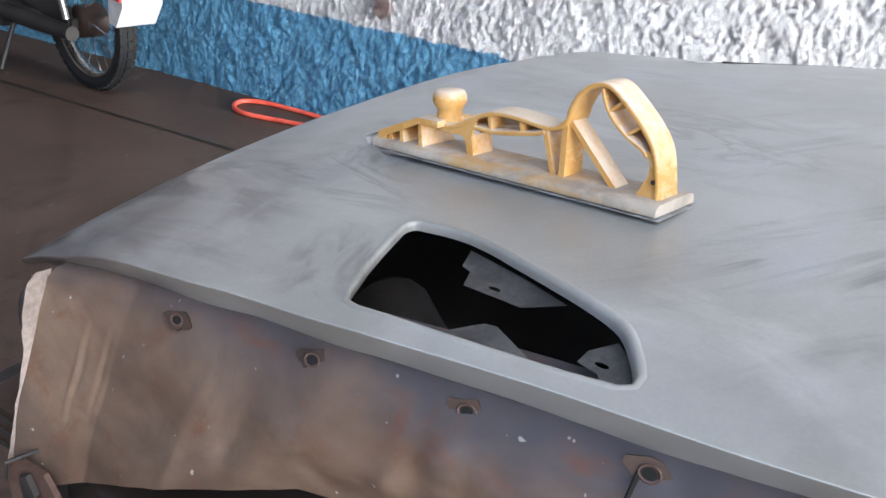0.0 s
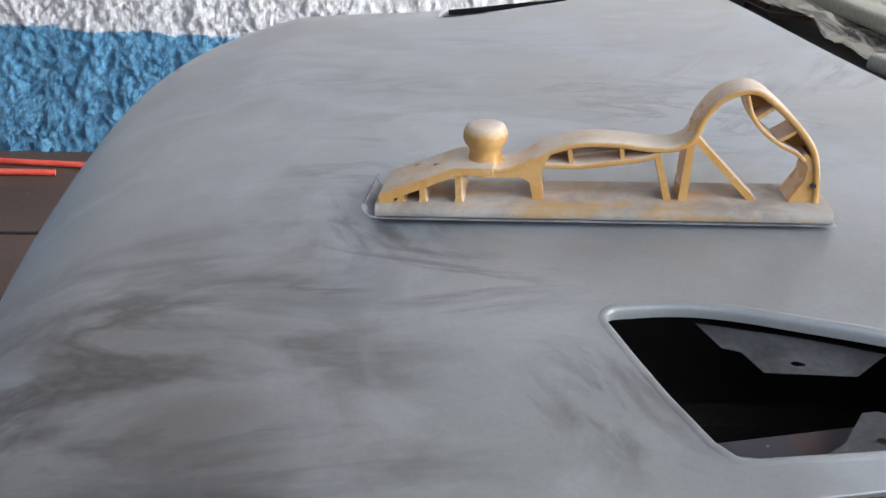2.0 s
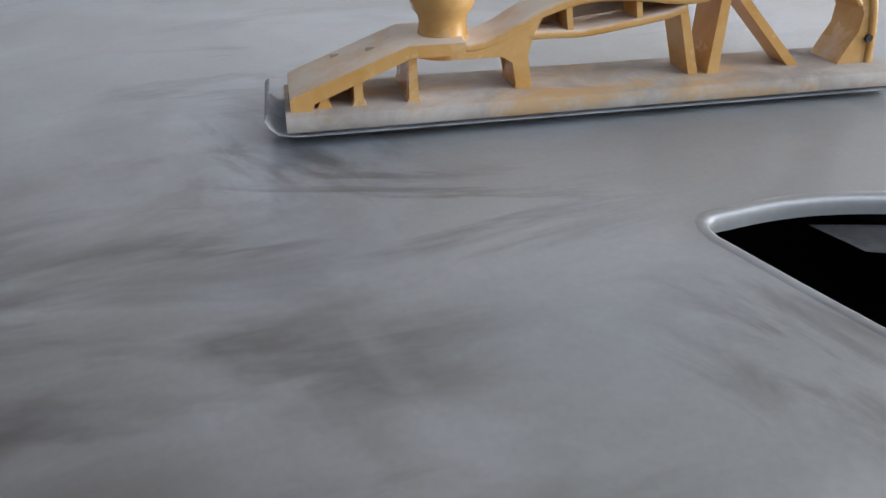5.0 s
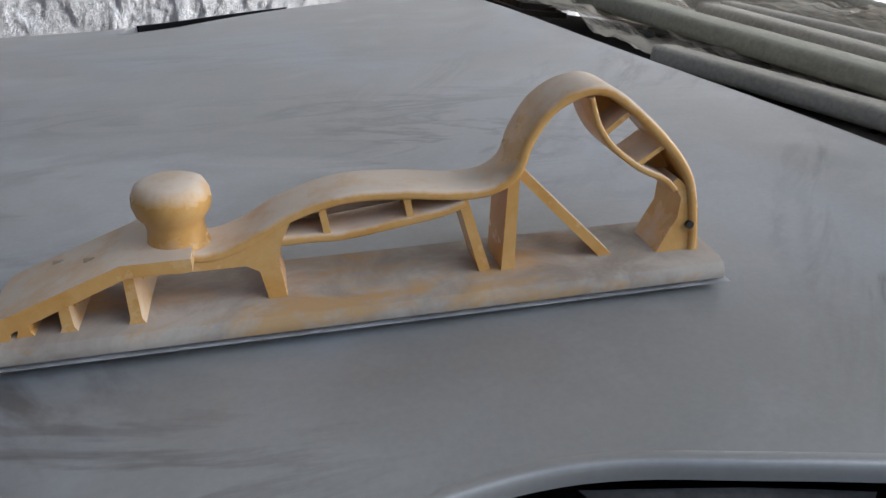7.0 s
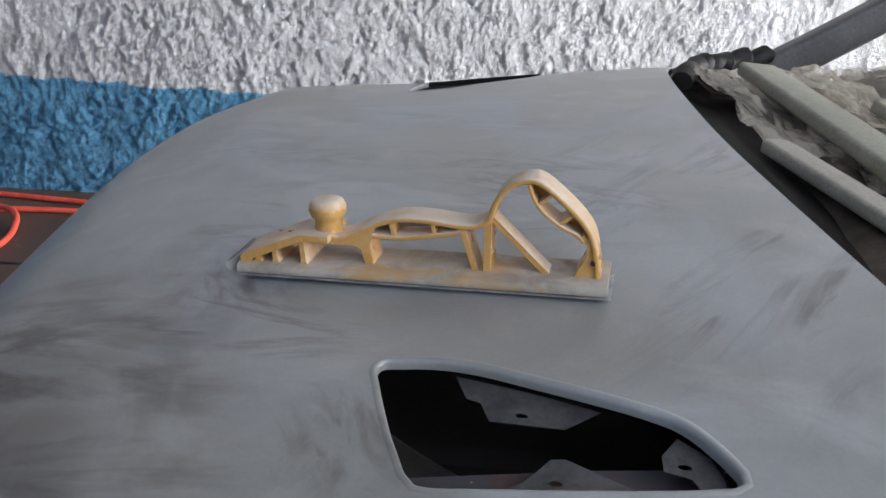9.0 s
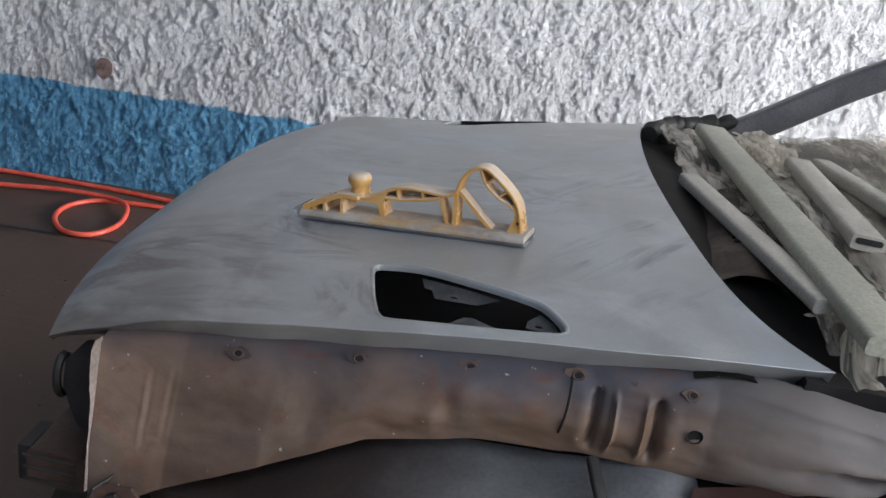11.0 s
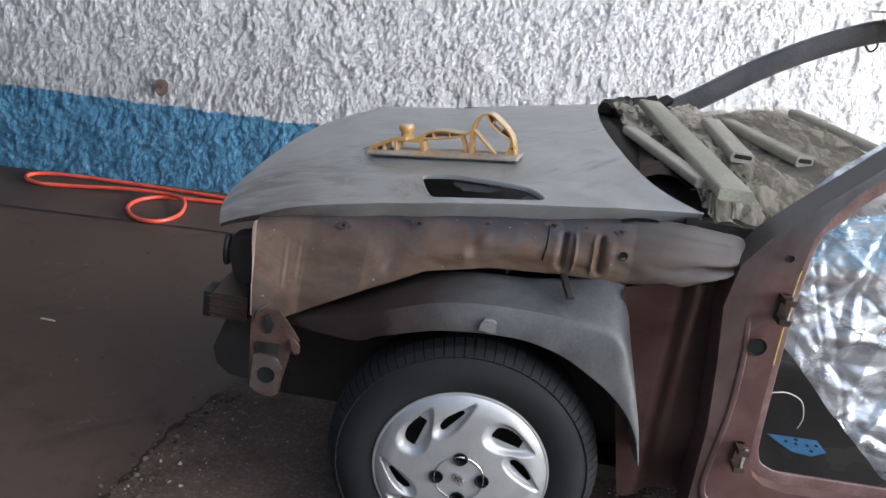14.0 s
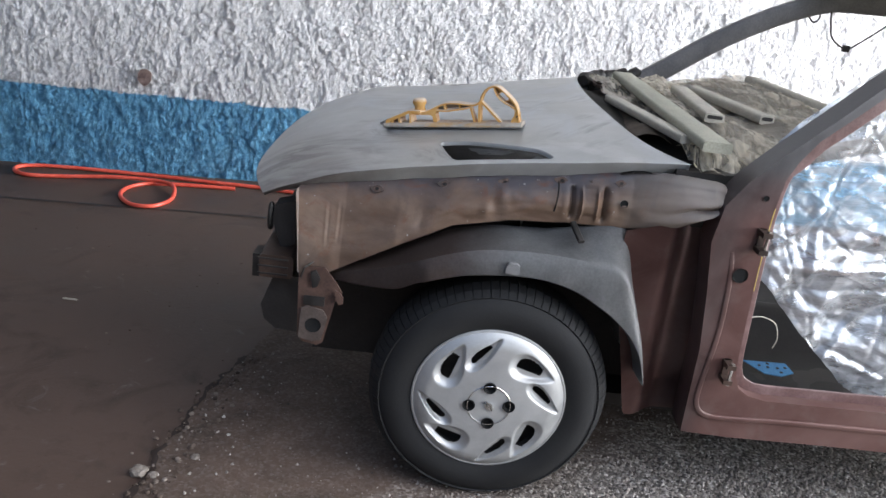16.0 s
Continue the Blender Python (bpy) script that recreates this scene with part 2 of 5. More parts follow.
def wall_material():
    """Rough-cast wall: white wash above a blue dado with an uneven edge."""
    m = Mat("painted_roughcast", 0.72)
    z = m.axis("Z")
    wob = m.math("MULTIPLY_ADD", m.noise(7, 5, 0.7), 0.07, m.math("MULTIPLY_ADD", m.noise(60, 3), 0.035, -0.05))
    side = m.ramp(m.math("ADD", m.math("SUBTRACT", z, wob), 0.065), (0.488, 0.0), (0.494, 1.0))
    white = m.mix(m.ramp(m.noise(3, 5, 0.65, 0.5), (0.3, 0.0), (0.7, 1.0)), (0.73, 0.72, 0.73), (0.85, 0.85, 0.875))
    speckle = m.ramp(m.noise(48, 6, 0.8, 0.4), (0.50, 0.0), (0.66, 0.5))
    white = m.mix(speckle, white, (0.50, 0.47, 0.44))
    # fine dark specks, on white and blue: pit shade put into the colour
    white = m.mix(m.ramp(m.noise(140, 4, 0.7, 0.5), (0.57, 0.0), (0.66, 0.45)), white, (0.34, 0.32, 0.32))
    blue = m.mix(m.ramp(m.noise(30, 5, 0.7), (0.35, 0.0), (0.68, 1.0)), (0.045, 0.215, 0.41), (0.17, 0.45, 0.67))
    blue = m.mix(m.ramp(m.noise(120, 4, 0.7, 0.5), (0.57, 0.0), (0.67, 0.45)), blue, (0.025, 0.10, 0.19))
    # narrow broken dark lines that paint the shade in crevices
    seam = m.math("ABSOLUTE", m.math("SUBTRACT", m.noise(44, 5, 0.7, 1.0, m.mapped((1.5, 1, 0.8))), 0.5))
    crevice_shade = m.math("MULTIPLY", m.ramp(seam, (0.0, 1.0), (0.020, 0.0)), m.ramp(m.noise(13, 4, 0.6), (0.40, 0.0), (0.55, 0.75)))
    m.colour(m.mix(crevice_shade, m.mix(side, blue, white), m.mix(side, (0.03, 0.09, 0.15), (0.27, 0.25, 0.24))))
    crack = m.math("ABSOLUTE", m.math("SUBTRACT", m.noise(20, 4, 0.65, 1.2, m.mapped((1.6, 1, 0.5))), 0.5))
    pit = m.ramp(crack, (0.0, 0.0), (0.022, 1.0))
    warp = m.t.nodes.new("ShaderNodeTexNoise")
    warp.inputs["Scale"].default_value, warp.inputs["Detail"].default_value = 38, 4
    m.t.links.new(m.co, warp.inputs["Vector"])
    bent = m.mix(0.026, m.co, warp.outputs["Color"], "ADD")
    flakes = []
    for scale in (62, 140):
        v = m.t.nodes.new("ShaderNodeTexVoronoi")
        v.inputs["Scale"].default_value = scale
        m.t.links.new(bent, v.inputs["Vector"])
        tone = m.t.nodes.new("ShaderNodeSeparateColor")
        m.t.links.new(v.outputs["Color"], tone.inputs[0])
        flakes.append(tone.outputs[0])
    grit = m.math("MULTIPLY_ADD", flakes[1], 0.5, m.math("MULTIPLY_ADD", flakes[0], 0.7, m.math("MULTIPLY", m.noise(260, 5, 0.8), 1.1)))
    m.bump(m.math("MULTIPLY_ADD", pit, 0.8, grit), 0.0085, 0.95)
    return m.m


def floor_material():
    m = Mat("workshop_concrete", 0.5)
    n = m.noise(1.3, 6, 0.62, 0.6)
    col = m.mix(m.ramp(n, (0.35, 0.0), (0.68, 1.0)), (0.055, 0.032, 0.022), (0.095, 0.060, 0.045))
    st = m.ramp(m.noise(3.1, 6, 0.7, 1.2), (0.52, 0.0), (0.68, 0.75))
    col = m.mix(st, col, (0.036, 0.022, 0.015))
    pale = m.ramp(m.noise(9, 5, 0.7, 0.8), (0.63, 0.0), (0.75, 0.35))
    col = m.mix(pale, col, (0.26, 0.24, 0.22))
    m.colour(col).rough(m.ramp(n, (0.3, 0.48), (0.7, 0.70)))
    m.bump(m.noise(70, 6, 0.7), 0.003, 0.5)
    return m.m


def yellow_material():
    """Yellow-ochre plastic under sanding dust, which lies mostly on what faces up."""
    m = Mat("dusty_yellow_plastic", 0.42)
    n = m.noise(32, 5, 0.65, 0.5)
    col = m.mix(m.ramp(n, (0.3, 0.0), (0.7, 1.0)), (0.60, 0.30, 0.075), (0.69, 0.42, 0.16))
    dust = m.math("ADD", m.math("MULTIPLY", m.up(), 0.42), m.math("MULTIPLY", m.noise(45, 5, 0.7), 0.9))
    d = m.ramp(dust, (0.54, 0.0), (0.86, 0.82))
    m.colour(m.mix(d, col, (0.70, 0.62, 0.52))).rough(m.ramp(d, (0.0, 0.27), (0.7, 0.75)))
    m.bump(m.noise(160), 0.0006, 0.4)
    return m.m


def film_material(name, tint, clear_lo, clear_hi, thin=0.3, squash=(1.0, 1.0, 3.2), turn=0.75, ior=1.75, shine=0.0, ripple=0.05):
    """Thin plastic film: glossy, hazy where it is crinkled, clear between."""
    m = Mat(name, 0.13, shine, 0.5)
    m.b.inputs["IOR"].default_value = ior
    m.colour(m.mix(m.ramp(m.noise(8, 5), (0.3, 0.0), (0.7, 1.0)), tint, tuple(min(1, c * 1.2) for c in tint)))
    vec = m.mapped(squash, (0.0, turn, 0.0))
    crease = m.math("ABSOLUTE", m.math("SUBTRACT", m.noise(9, 7, 0.62, 1.2, vec), 0.5))
    fine = m.math("ABSOLUTE", m.math("SUBTRACT", m.noise(38, 5, 0.6, 1.0, vec), 0.5))
    m.bump(m.math("MULTIPLY_ADD", fine, 0.4, crease), ripple, 0.9)
    tl = m.t.nodes.new("ShaderNodeBsdfTranslucent")
    tl.inputs["Color"].default_value = (*tint, 1)
    tr = m.t.nodes.new("ShaderNodeBsdfTransparent")
    a, b = m.t.nodes.new("ShaderNodeMixShader"), m.t.nodes.new("ShaderNodeMixShader")
    a.inputs[0].default_value = thin
    haze = m.noise(4.5, 6, 0.62, 1.6, m.mapped(squash, (0.0, turn, 0.0), (3, 1, 2)))
    m.t.links.new(m.ramp(haze, (0.40, clear_lo), (0.60, clear_hi)), b.inputs[0])
    m.t.links.new(m.b.outputs[0], a.inputs[1])
    m.t.links.new(tl.outputs[0], a.inputs[2])
    m.t.links.new(a.outputs[0], b.inputs[1])
    m.t.links.new(tr.outputs[0], b.inputs[2])
    m.t.links.new(b.outputs[0], m.t.nodes["Material Output"].inputs["Surface"])
    return m.m


M_PRIMER = primer_material()
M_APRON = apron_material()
M_MAROON = maroon_material()
M_LINER = liner_material()
M_SEAT = two_tone("pinkish_maroon_flange", (0.10, 0.052, 0.048), (0.20, 0.125, 0.12), 9, 0.4)
# black for dirty parts; also paints the shade in slots, recesses and bays
M_DARK = two_tone("grime_and_shade_black", (0.01, 0.009, 0.008), (0.035, 0.03, 0.027), 8, 0.6)
# near-black that stands in for the unlit depth of holes and gaps
M_BLACK = two_tone("unlit_black", (0.002, 0.002, 0.002), (0.004, 0.004, 0.004), 8, 0.95)
M_TAB = two_tone("grey_dusted_steel_tab", (0.12, 0.12, 0.123), (0.23, 0.23, 0.23), 22, 0.5, 0.2)
M_BRACKET = two_tone("rusty_bracket_steel", (0.058, 0.031, 0.023), (0.120, 0.068, 0.050), 14, 0.7, 0.0)
M_BROWNDK = two_tone("dark_brown_steel", (0.032, 0.021, 0.016), (0.092, 0.055, 0.040), 9, 0.55, 0.2)
M_RUBBER = two_tone("tyre_rubber", (0.005, 0.005, 0.006), (0.013, 0.013, 0.013), 9, 0.78)
M_SILVER = two_tone("silver_wheel_paint", (0.40, 0.40, 0.395), (0.50, 0.50, 0.49), 12, 0.38, 0.4, 900, 0.0001)
M_PILLAR = two_tone("dark_grey_pillar_primer", (0.12, 0.117, 0.12), (0.21, 0.20, 0.197), 6, 0.42)
M_CHROME = two_tone("worn_chrome", (0.5, 0.49, 0.47), (0.7, 0.7, 0.69), 14, 0.2, 1.0)
M_WALL = wall_material()
M_FLOOR = floor_material()
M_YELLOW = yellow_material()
def pad_material():
    m = Mat("dusty_sanding_board", 0.75)
    n = m.noise(22, 5, 0.65, 0.8)
    col = m.mix(m.ramp(n, (0.35, 0.0), (0.65, 1.0)), (0.31, 0.262, 0.215), (0.50, 0.445, 0.375))
    worn = m.ramp(m.noise(26, 5, 0.7, 0.5, m.mapped((0.45, 1, 1))), (0.50, 0.0), (0.64, 0.75))
    m.colour(m.mix(worn, col, (0.52, 0.30, 0.10))).bump(m.noise(140), 0.0008, 0.4)
    return m.m


M_PAD = pad_material()
M_PAPER = two_tone("abrasive_sheet", (0.5, 0.5, 0.5), (0.74, 0.74, 0.74), 30, 0.85)
M_HOSE = two_tone("red_orange_hose", (0.66, 0.075, 0.045), (0.80, 0.13, 0.08), 20, 0.38)
M_BATTEN = two_tone("dusty_grey_moulding", (0.33, 0.32, 0.245), (0.44, 0.425, 0.335), 8, 0.6)
M_BATTEN_PALE = two_tone("sand_coloured_moulding", (0.42, 0.385, 0.315), (0.58, 0.535, 0.45), 8, 0.6)
M_FILM = film_material("clear_plastic_film", (0.66, 0.69, 0.72), 0.10, 0.45, 0.16, (2.4, 1.0, 5.5), 0.9, 2.3, 0.5, 0.003)
M_FILM_DUST = film_material("dusty_plastic_film", (0.90, 0.80, 0.67), 0.03, 0.72, 0.42, (5.0, 0.9, 1.0), 0.0, 2.4, 0.30, 0.018)
M_CEIL = two_tone("grey_roof_sheet", (0.16, 0.16, 0.16), (0.25, 0.25, 0.25), 2, 0.7)
M_PLASTER = two_tone("grey_plaster", (0.10, 0.09, 0.08), (0.18, 0.165, 0.15), 2, 0.8)
def gravel_material():
    """Trodden brown earth that turns to loose grit away from the slab."""
    m = Mat("packed_gravel", 0.85)
    v = m.t.nodes.new("ShaderNodeTexVoronoi")
    v.inputs["Scale"].default_value = 130
    m.t.links.new(m.co, v.inputs["Vector"])
    tone = m.t.nodes.new("ShaderNodeSeparateColor")
    m.t.links.new(v.outputs["Color"], tone.inputs[0])
    col = m.ramp(tone.outputs[0], (0.0, (0.040, 0.032, 0.027)), (0.5, (0.175, 0.150, 0.132)), (0.85, (0.36, 0.32, 0.285)), (1.0, (0.56, 0.52, 0.48)))
    n = m.noise(4.0, 6, 0.68, 0.8)
    earth = m.mix(m.ramp(n, (0.35, 0.0), (0.68, 1.0)), (0.048, 0.029, 0.019), (0.115, 0.074, 0.053))
    near = m.math("MULTIPLY_ADD", m.axis("X"), 0.5, m.math("MULTIPLY", m.axis("Y"), -1.0))
    grit = m.ramp(m.math("ADD", near, m.math("MULTIPLY", n, 0.5)), (0.14, 0.10), (0.36, 1.0))
    m.colour(m.mix(grit, earth, col))
    m.bump(m.math("MULTIPLY_ADD", m.noise(60, 5, 0.7), 0.5, m.math("MULTIPLY", m.math("MULTIPLY", v.outputs["Distance"], -1.0), grit)), 0.006, 0.9)
    return m.m


M_GRAVEL = gravel_material()
M_LUMP = two_tone("broken_concrete", (0.14, 0.115, 0.095), (0.27, 0.235, 0.20), 60, 0.85, 0.0, 300, 0.002)
M_BLUEPAPER = two_tone("blue_perforated_sheet", (0.07, 0.27, 0.55), (0.12, 0.36, 0.64), 20, 0.7)
M_RED = two_tone("red_lens", (0.5, 0.04, 0.03), (0.62, 0.08, 0.06), 20, 0.25)
M_WHITEPL = two_tone("dirty_white_plastic", (0.5, 0.48, 0.46), (0.66, 0.64, 0.62), 14, 0.5)

# ---- mesh helpers ----


def part(name, bm, material, parent=None, label="", smooth=40):
    me = bpy.data.meshes.new(name)
    bmesh.ops.recalc_face_normals(bm, faces=bm.faces[:])
    bm.to_mesh(me)
    bm.free()
    ob = new(name, me)
    for mt in material if isinstance(material, (list, tuple)) else [material]:
        me.materials.append(mt)
    if smooth:
        for p in me.polygons:
            p.use_smooth = True
        me.set_sharp_from_angle(angle=radians(smooth))
    if parent:
        ob.parent = parent
    if label:
        ob["label"] = label
    return ob


def thing(name, m, label, category, group="", kind=""):
    ob = new(name)
    ob.matrix_world = m
    ob.empty_display_size = 0.1
    return tagged(ob, label, category, group, kind)


def catmull(pts, n=8):
    """A smooth line through pts."""
    p = [np.array(q, float) for q in pts]
    p = [2 * p[0] - p[1]] + p + [2 * p[-1] - p[-2]]
    out = []
    for a, b, c, d in zip(p, p[1:], p[2:], p[3:]):
        for t in np.arange(n) / n:
            out.append(0.5 * (2 * b + (c - a) * t + (2 * a - 5 * b + 4 * c - d) * t * t + (3 * b - a - 3 * c + d) * t ** 3))
    return out + [p[-2]]


def tube(pts, r, n=10, bm=None, cap=True):
    """A round tube along pts; r is one radius or one for each point."""
    bm = bm or bmesh.new()
    pts = [Vector(q) for q in pts]
    rs = [r] * len(pts) if isinstance(r, (int, float)) else r
    side, rings = None, []
    for k, q in enumerate(pts):
        d = (pts[min(k + 1, len(pts) - 1)] - pts[max(k - 1, 0)]).normalized()
        if side is None:
            side = d.orthogonal().normalized()
        side = (side - d * side.dot(d)).normalized()
        up = d.cross(side)
        rings.append([bm.verts.new(q + rs[k] * (math.cos(a) * side + math.sin(a) * up)) for a in np.arange(n) * 2 * math.pi / n])
    for a, b in zip(rings, rings[1:]):
        for k in range(n):
            bm.faces.new((a[k], a[(k + 1) % n], b[(k + 1) % n], b[k]))
    if cap:
        bm.faces.new(rings[0])
        bm.faces.new(rings[-1])
    return bm


def sweep(pts, profile, up=(0, 0, 1), bm=None, closed=True):
    """A profile (side, up) drawn along pts."""
    bm = bm or bmesh.new()
    pts, up = [Vector(q) for q in pts], Vector(up)
    rings = []
    for k, q in enumerate(pts):
        d = (pts[min(k + 1, len(pts) - 1)] - pts[max(k - 1, 0)]).normalized()
        s = d.cross(up).normalized()
        u = s.cross(d)
        rings.append([bm.verts.new(q + a * s + b * u) for a, b in profile])
    n = len(profile)
    for a, b in zip(rings, rings[1:]):
        for k in range(n if closed else n - 1):
            bm.faces.new((a[k], a[(k + 1) % n], b[(k + 1) % n], b[k]))
    if closed:
        bm.faces.new(rings[0])
        bm.faces.new(rings[-1])
    return bm


def rounded(w, h, r=0.004, n=3):
    """The outline of a w x h rectangle with round corners."""
    out = []
    for cx, cy, a0 in ((w / 2 - r, h / 2 - r, 0), (-w / 2 + r, h / 2 - r, 90), (-w / 2 + r, -h / 2 + r, 180), (w / 2 - r, -h / 2 + r, 270)):
        for k in range(n + 1):
            a = radians(a0 + 90 * k / n)
            out.append((cx + r * math.cos(a), cy + r * math.sin(a)))
    return out


def prism(outline, place, depth, bm=None, bevel=0.0):
    """A flat outline (a, b) stood up by place(a, b, c), c from 0 to depth."""
    own = bm is None
    bm = bm or bmesh.new()
    lo = [bm.verts.new(place(a, b, 0)) for a, b in outline]
    hi = [bm.verts.new(place(a, b, depth)) for a, b in outline]
    n = len(outline)
    bm.faces.new(lo)
    bm.faces.new(hi[::-1])
    for k in range(n):
        bm.faces.new((lo[k], lo[(k + 1) % n], hi[(k + 1) % n], hi[k]))
    if bevel and own:
        es = [e for e in bm.edges if len(e.link_faces) == 2 and e.calc_face_angle(0) > 0.5]
        bmesh.ops.bevel(bm, geom=es, offset=bevel, segments=2, affect="EDGES", clamp_overlap=True)
    return bm


def box(lo, hi, bevel=0.003, bm=None):
    return prism([(lo[0], lo[1]), (hi[0], lo[1]), (hi[0], hi[1]), (lo[0], hi[1])], lambda a, b, c: (a, b, lo[2] + c), hi[2] - lo[2], bm, bevel)


def strip(rows, bm=None):
    """A sheet through rows of points of one length."""
    bm = bm or bmesh.new()
    vs = [[bm.verts.new(q) for q in row] for row in rows]
    for a, b in zip(vs, vs[1:]):
        for k in range(len(a) - 1):
            bm.faces.new((a[k], a[k + 1], b[k + 1], b[k]))
    return bm


def thicken(bm, d):
    bmesh.ops.solidify(bm, geom=bm.faces[:], thickness=d)
    return bm


def lathe(profile, n=32, bm=None, axis="Y"):
    """A turned body from (radius, along the axis)."""
    bm = bm or bmesh.new()
    rings = []
    for r, h in profile:
        ring = []
        for a in np.arange(n) * 2 * math.pi / n:
            x, z = r * math.cos(a), r * math.sin(a)
            ring.append(bm.verts.new((x, h, z) if axis == "Y" else (x, z, h)))
        rings.append(ring)
    for a, b in zip(rings, rings[1:]):
        for k in range(n):
            bm.faces.new((a[k], a[(k + 1) % n], b[(k + 1) % n], b[k]))
    return bm

# ---- setting ----


def stucco(x, z):
    """Depth of the rough-cast relief in metres: thrown flakes with crisp edges on a wavy ground, and a few short cracks."""
    w = noise.noise((x * 12, z * 10, 5.5))
    b = noise.noise((x * 47 + w, z * 36, 4.1))
    big = noise.cell((x * 21 + 0.9 * b + 0.6 * w, z * 17 + 0.9 * noise.noise((x * 40, z * 40, 9.0)), 1.0))
    small = noise.cell((x * 52 + 1.1 * b, z * 43 + 1.2 * noise.noise((x * 75, z * 75, 3.0)), 6.0))
    c = noise.noise((x * 9, z * 8, 7.7))
    grit = noise.noise((x * 120, z * 95, 2.2))
    f = abs(noise.noise((x * 26 + b, z * 9 + 0.5 * w, 8.0)))
    return 0.005 * c + 0.0018 * b + 0.0036 * big + 0.0030 * small + 0.0022 * grit - 0.010 * max(0.0, 1 - f * 16) * max(0.0, 0.3 + w) - 0.002


def wall_north():
    xs = np.concatenate([np.linspace(-7, -3.2, 40)[:-1], np.arange(-3.2, 3.1, 0.0064), np.linspace(3.1, 5, 20)])
    zs = np.concatenate([np.arange(-0.02, 2.05, 0.0072), np.linspace(2.05, 3.2, 12)[1:]])
    nx, nz = len(xs), len(zs)
    verts = [(x, WALL_Y - stucco(x, z), z) for z in zs for x in xs]
    faces = [(j * nx + i, j * nx + i + 1, (j + 1) * nx + i + 1, (j + 1) * nx + i) for j in range(nz - 1) for i in range(nx - 1)]
    k = len(verts)
    verts += [(-7, WALL_Y + 0.2, -0.02), (5, WALL_Y + 0.2, -0.02), (5, WALL_Y + 0.2, 3.2), (-7, WALL_Y + 0.2, 3.2)]
    faces += [(k, k + 3, k + 2, k + 1)]
    me = bpy.data.meshes.new("wall_north")
    me.from_pydata(verts, [], faces)
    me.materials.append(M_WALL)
    for p in me.polygons:
        p.use_smooth = True
    me.update()
    return tagged(new("wall_north", me), "rough-cast wall, whitewashed above a blue painted dado", "wall", kind="structure")


WALL_Y = 2.70
wall_north()


def plain(name, lo, hi, mat, label, cat):
    return tagged(part(name, box(lo, hi, 0), mat, smooth=0), label, cat, kind="structure")


plain("floor", (-7, -5.5, -0.3), (5, 2.9, 0.0), M_FLOOR, "stained brown-grey concrete workshop floor", "floor")
# unseen walls and roof, added; the roof's edge shapes the yard light
plain("wall_west", (-7.2, -5.5, 0), (-7, 2.9, 3.2), M_PLASTER, "grey plastered end wall of the workshop", "wall")
plain("wall_south", (-7, -5.7, 0), (5, -5.5, 3.2), M_PLASTER, "grey plastered workshop wall opposite the car", "wall")
plain("wall_east", (5, -5.5, 2.95), (5.2, 2.9, 3.2), M_PLASTER, "lintel over the open workshop gate", "wall")
plain("ceiling", (-7.2, -0.5, 3.2), (5.2, 2.9, 3.3), M_CEIL, "unseen grey sheet roof, its edge set to shape the daylight", "ceiling")

# ---- the car ----
car = thing("car", pose(0, 0, 0, 0, 0, -6.7), "stripped small car in grey primer without doors or front wings", "car")

MID = 0.78
KNOTS = [(-0.76, 0.602), (-0.70, 0.688), (-0.6, 0.768), (-0.5, 0.811), (-0.43, 0.834), (-0.33, 0.855), (-0.16, 0.886), (0.045, 0.926), (0.35, 0.980), (0.5, 0.993)]
CROWN = np.array(catmull(KNOTS, 12))


def hood_z(x, y):
    if y < MID:
        fall = float(np.interp(x, (-0.62, -0.5, -0.42, -0.37, -0.24, -0.1, 0.1, 0.25, 0.43), (0.057, 0.049, 0.040, 0.035, 0.027, 0.026, 0.036, 0.042, 0.055)))
        return float(np.interp(x, CROWN[:, 0], CROWN[:, 1])) - fall * ((MID - y) / 0.66) ** 2.4
    fall = float(np.interp(x, (-0.62, -0.42, -0.1), (0.060, 0.036, 0.053)))
    return float(np.interp(x, CROWN[:, 0], CROWN[:, 1])) - fall * (abs(y - MID) / 0.66) ** 3


EDGE = np.array(catmull([(-0.72, 0.195), (-0.6, 0.172), (-0.5, 0.158), (-0.4, 0.146), (-0.3, 0.133), (-0.2, 0.125), (-0.1, 0.118), (0.06, 0.117), (0.2, 0.111), (0.37, 0.114), (0.45, 0.124)], 8))


def hood_at(s, v):
    a = abs(v)
    xf = -0.60 - 0.10 * (1 - a ** 2.4)
    xr = 0.281 + 0.075 * a ** 2 + 0.075 * a ** 8
    x = xf + (xr - xf) * s
    y = MID + v * (MID - float(np.interp(x, EDGE[:, 0], EDGE[:, 1])))
    return Vector((x, y, hood_z(x, y)))


SCOOP = [tuple(p) for p in catmull([(-0.158, 0.302), (-0.12, 0.297), (-0.08, 0.284), (-0.035, 0.262), (0.01, 0.240), (0.045, 0.222), (0.073, 0.203), (0.092, 0.174), (0.101, 0.154)], 4)]
SCOOP += [(0.101, 0.146), (0.095, 0.1430), (0.06, 0.1420), (0.02, 0.1430), (-0.03, 0.1455), (-0.08, 0.1490), (-0.119, 0.1525), (-0.130, 0.156), (-0.1375, 0.168), (-0.150, 0.21), (-0.158, 0.245), (-0.1650, 0.281), (-0.1668, 0.290), (-0.1662, 0.296), (-0.1640, 0.3003), (-0.1612, 0.3020)]


def mirrored(outline):
    return [(x, 2 * MID - y) for x, y in outline][::-1]


def inside(x, y, poly):
    hit = False
    for (ax, ay), (bx, by) in zip(poly, poly[1:] + poly[:1]):
        if (ay > y) != (by > y) and x < (bx - ax) * (y - ay) / (by - ay) + ax:
            hit = not hit
    return hit


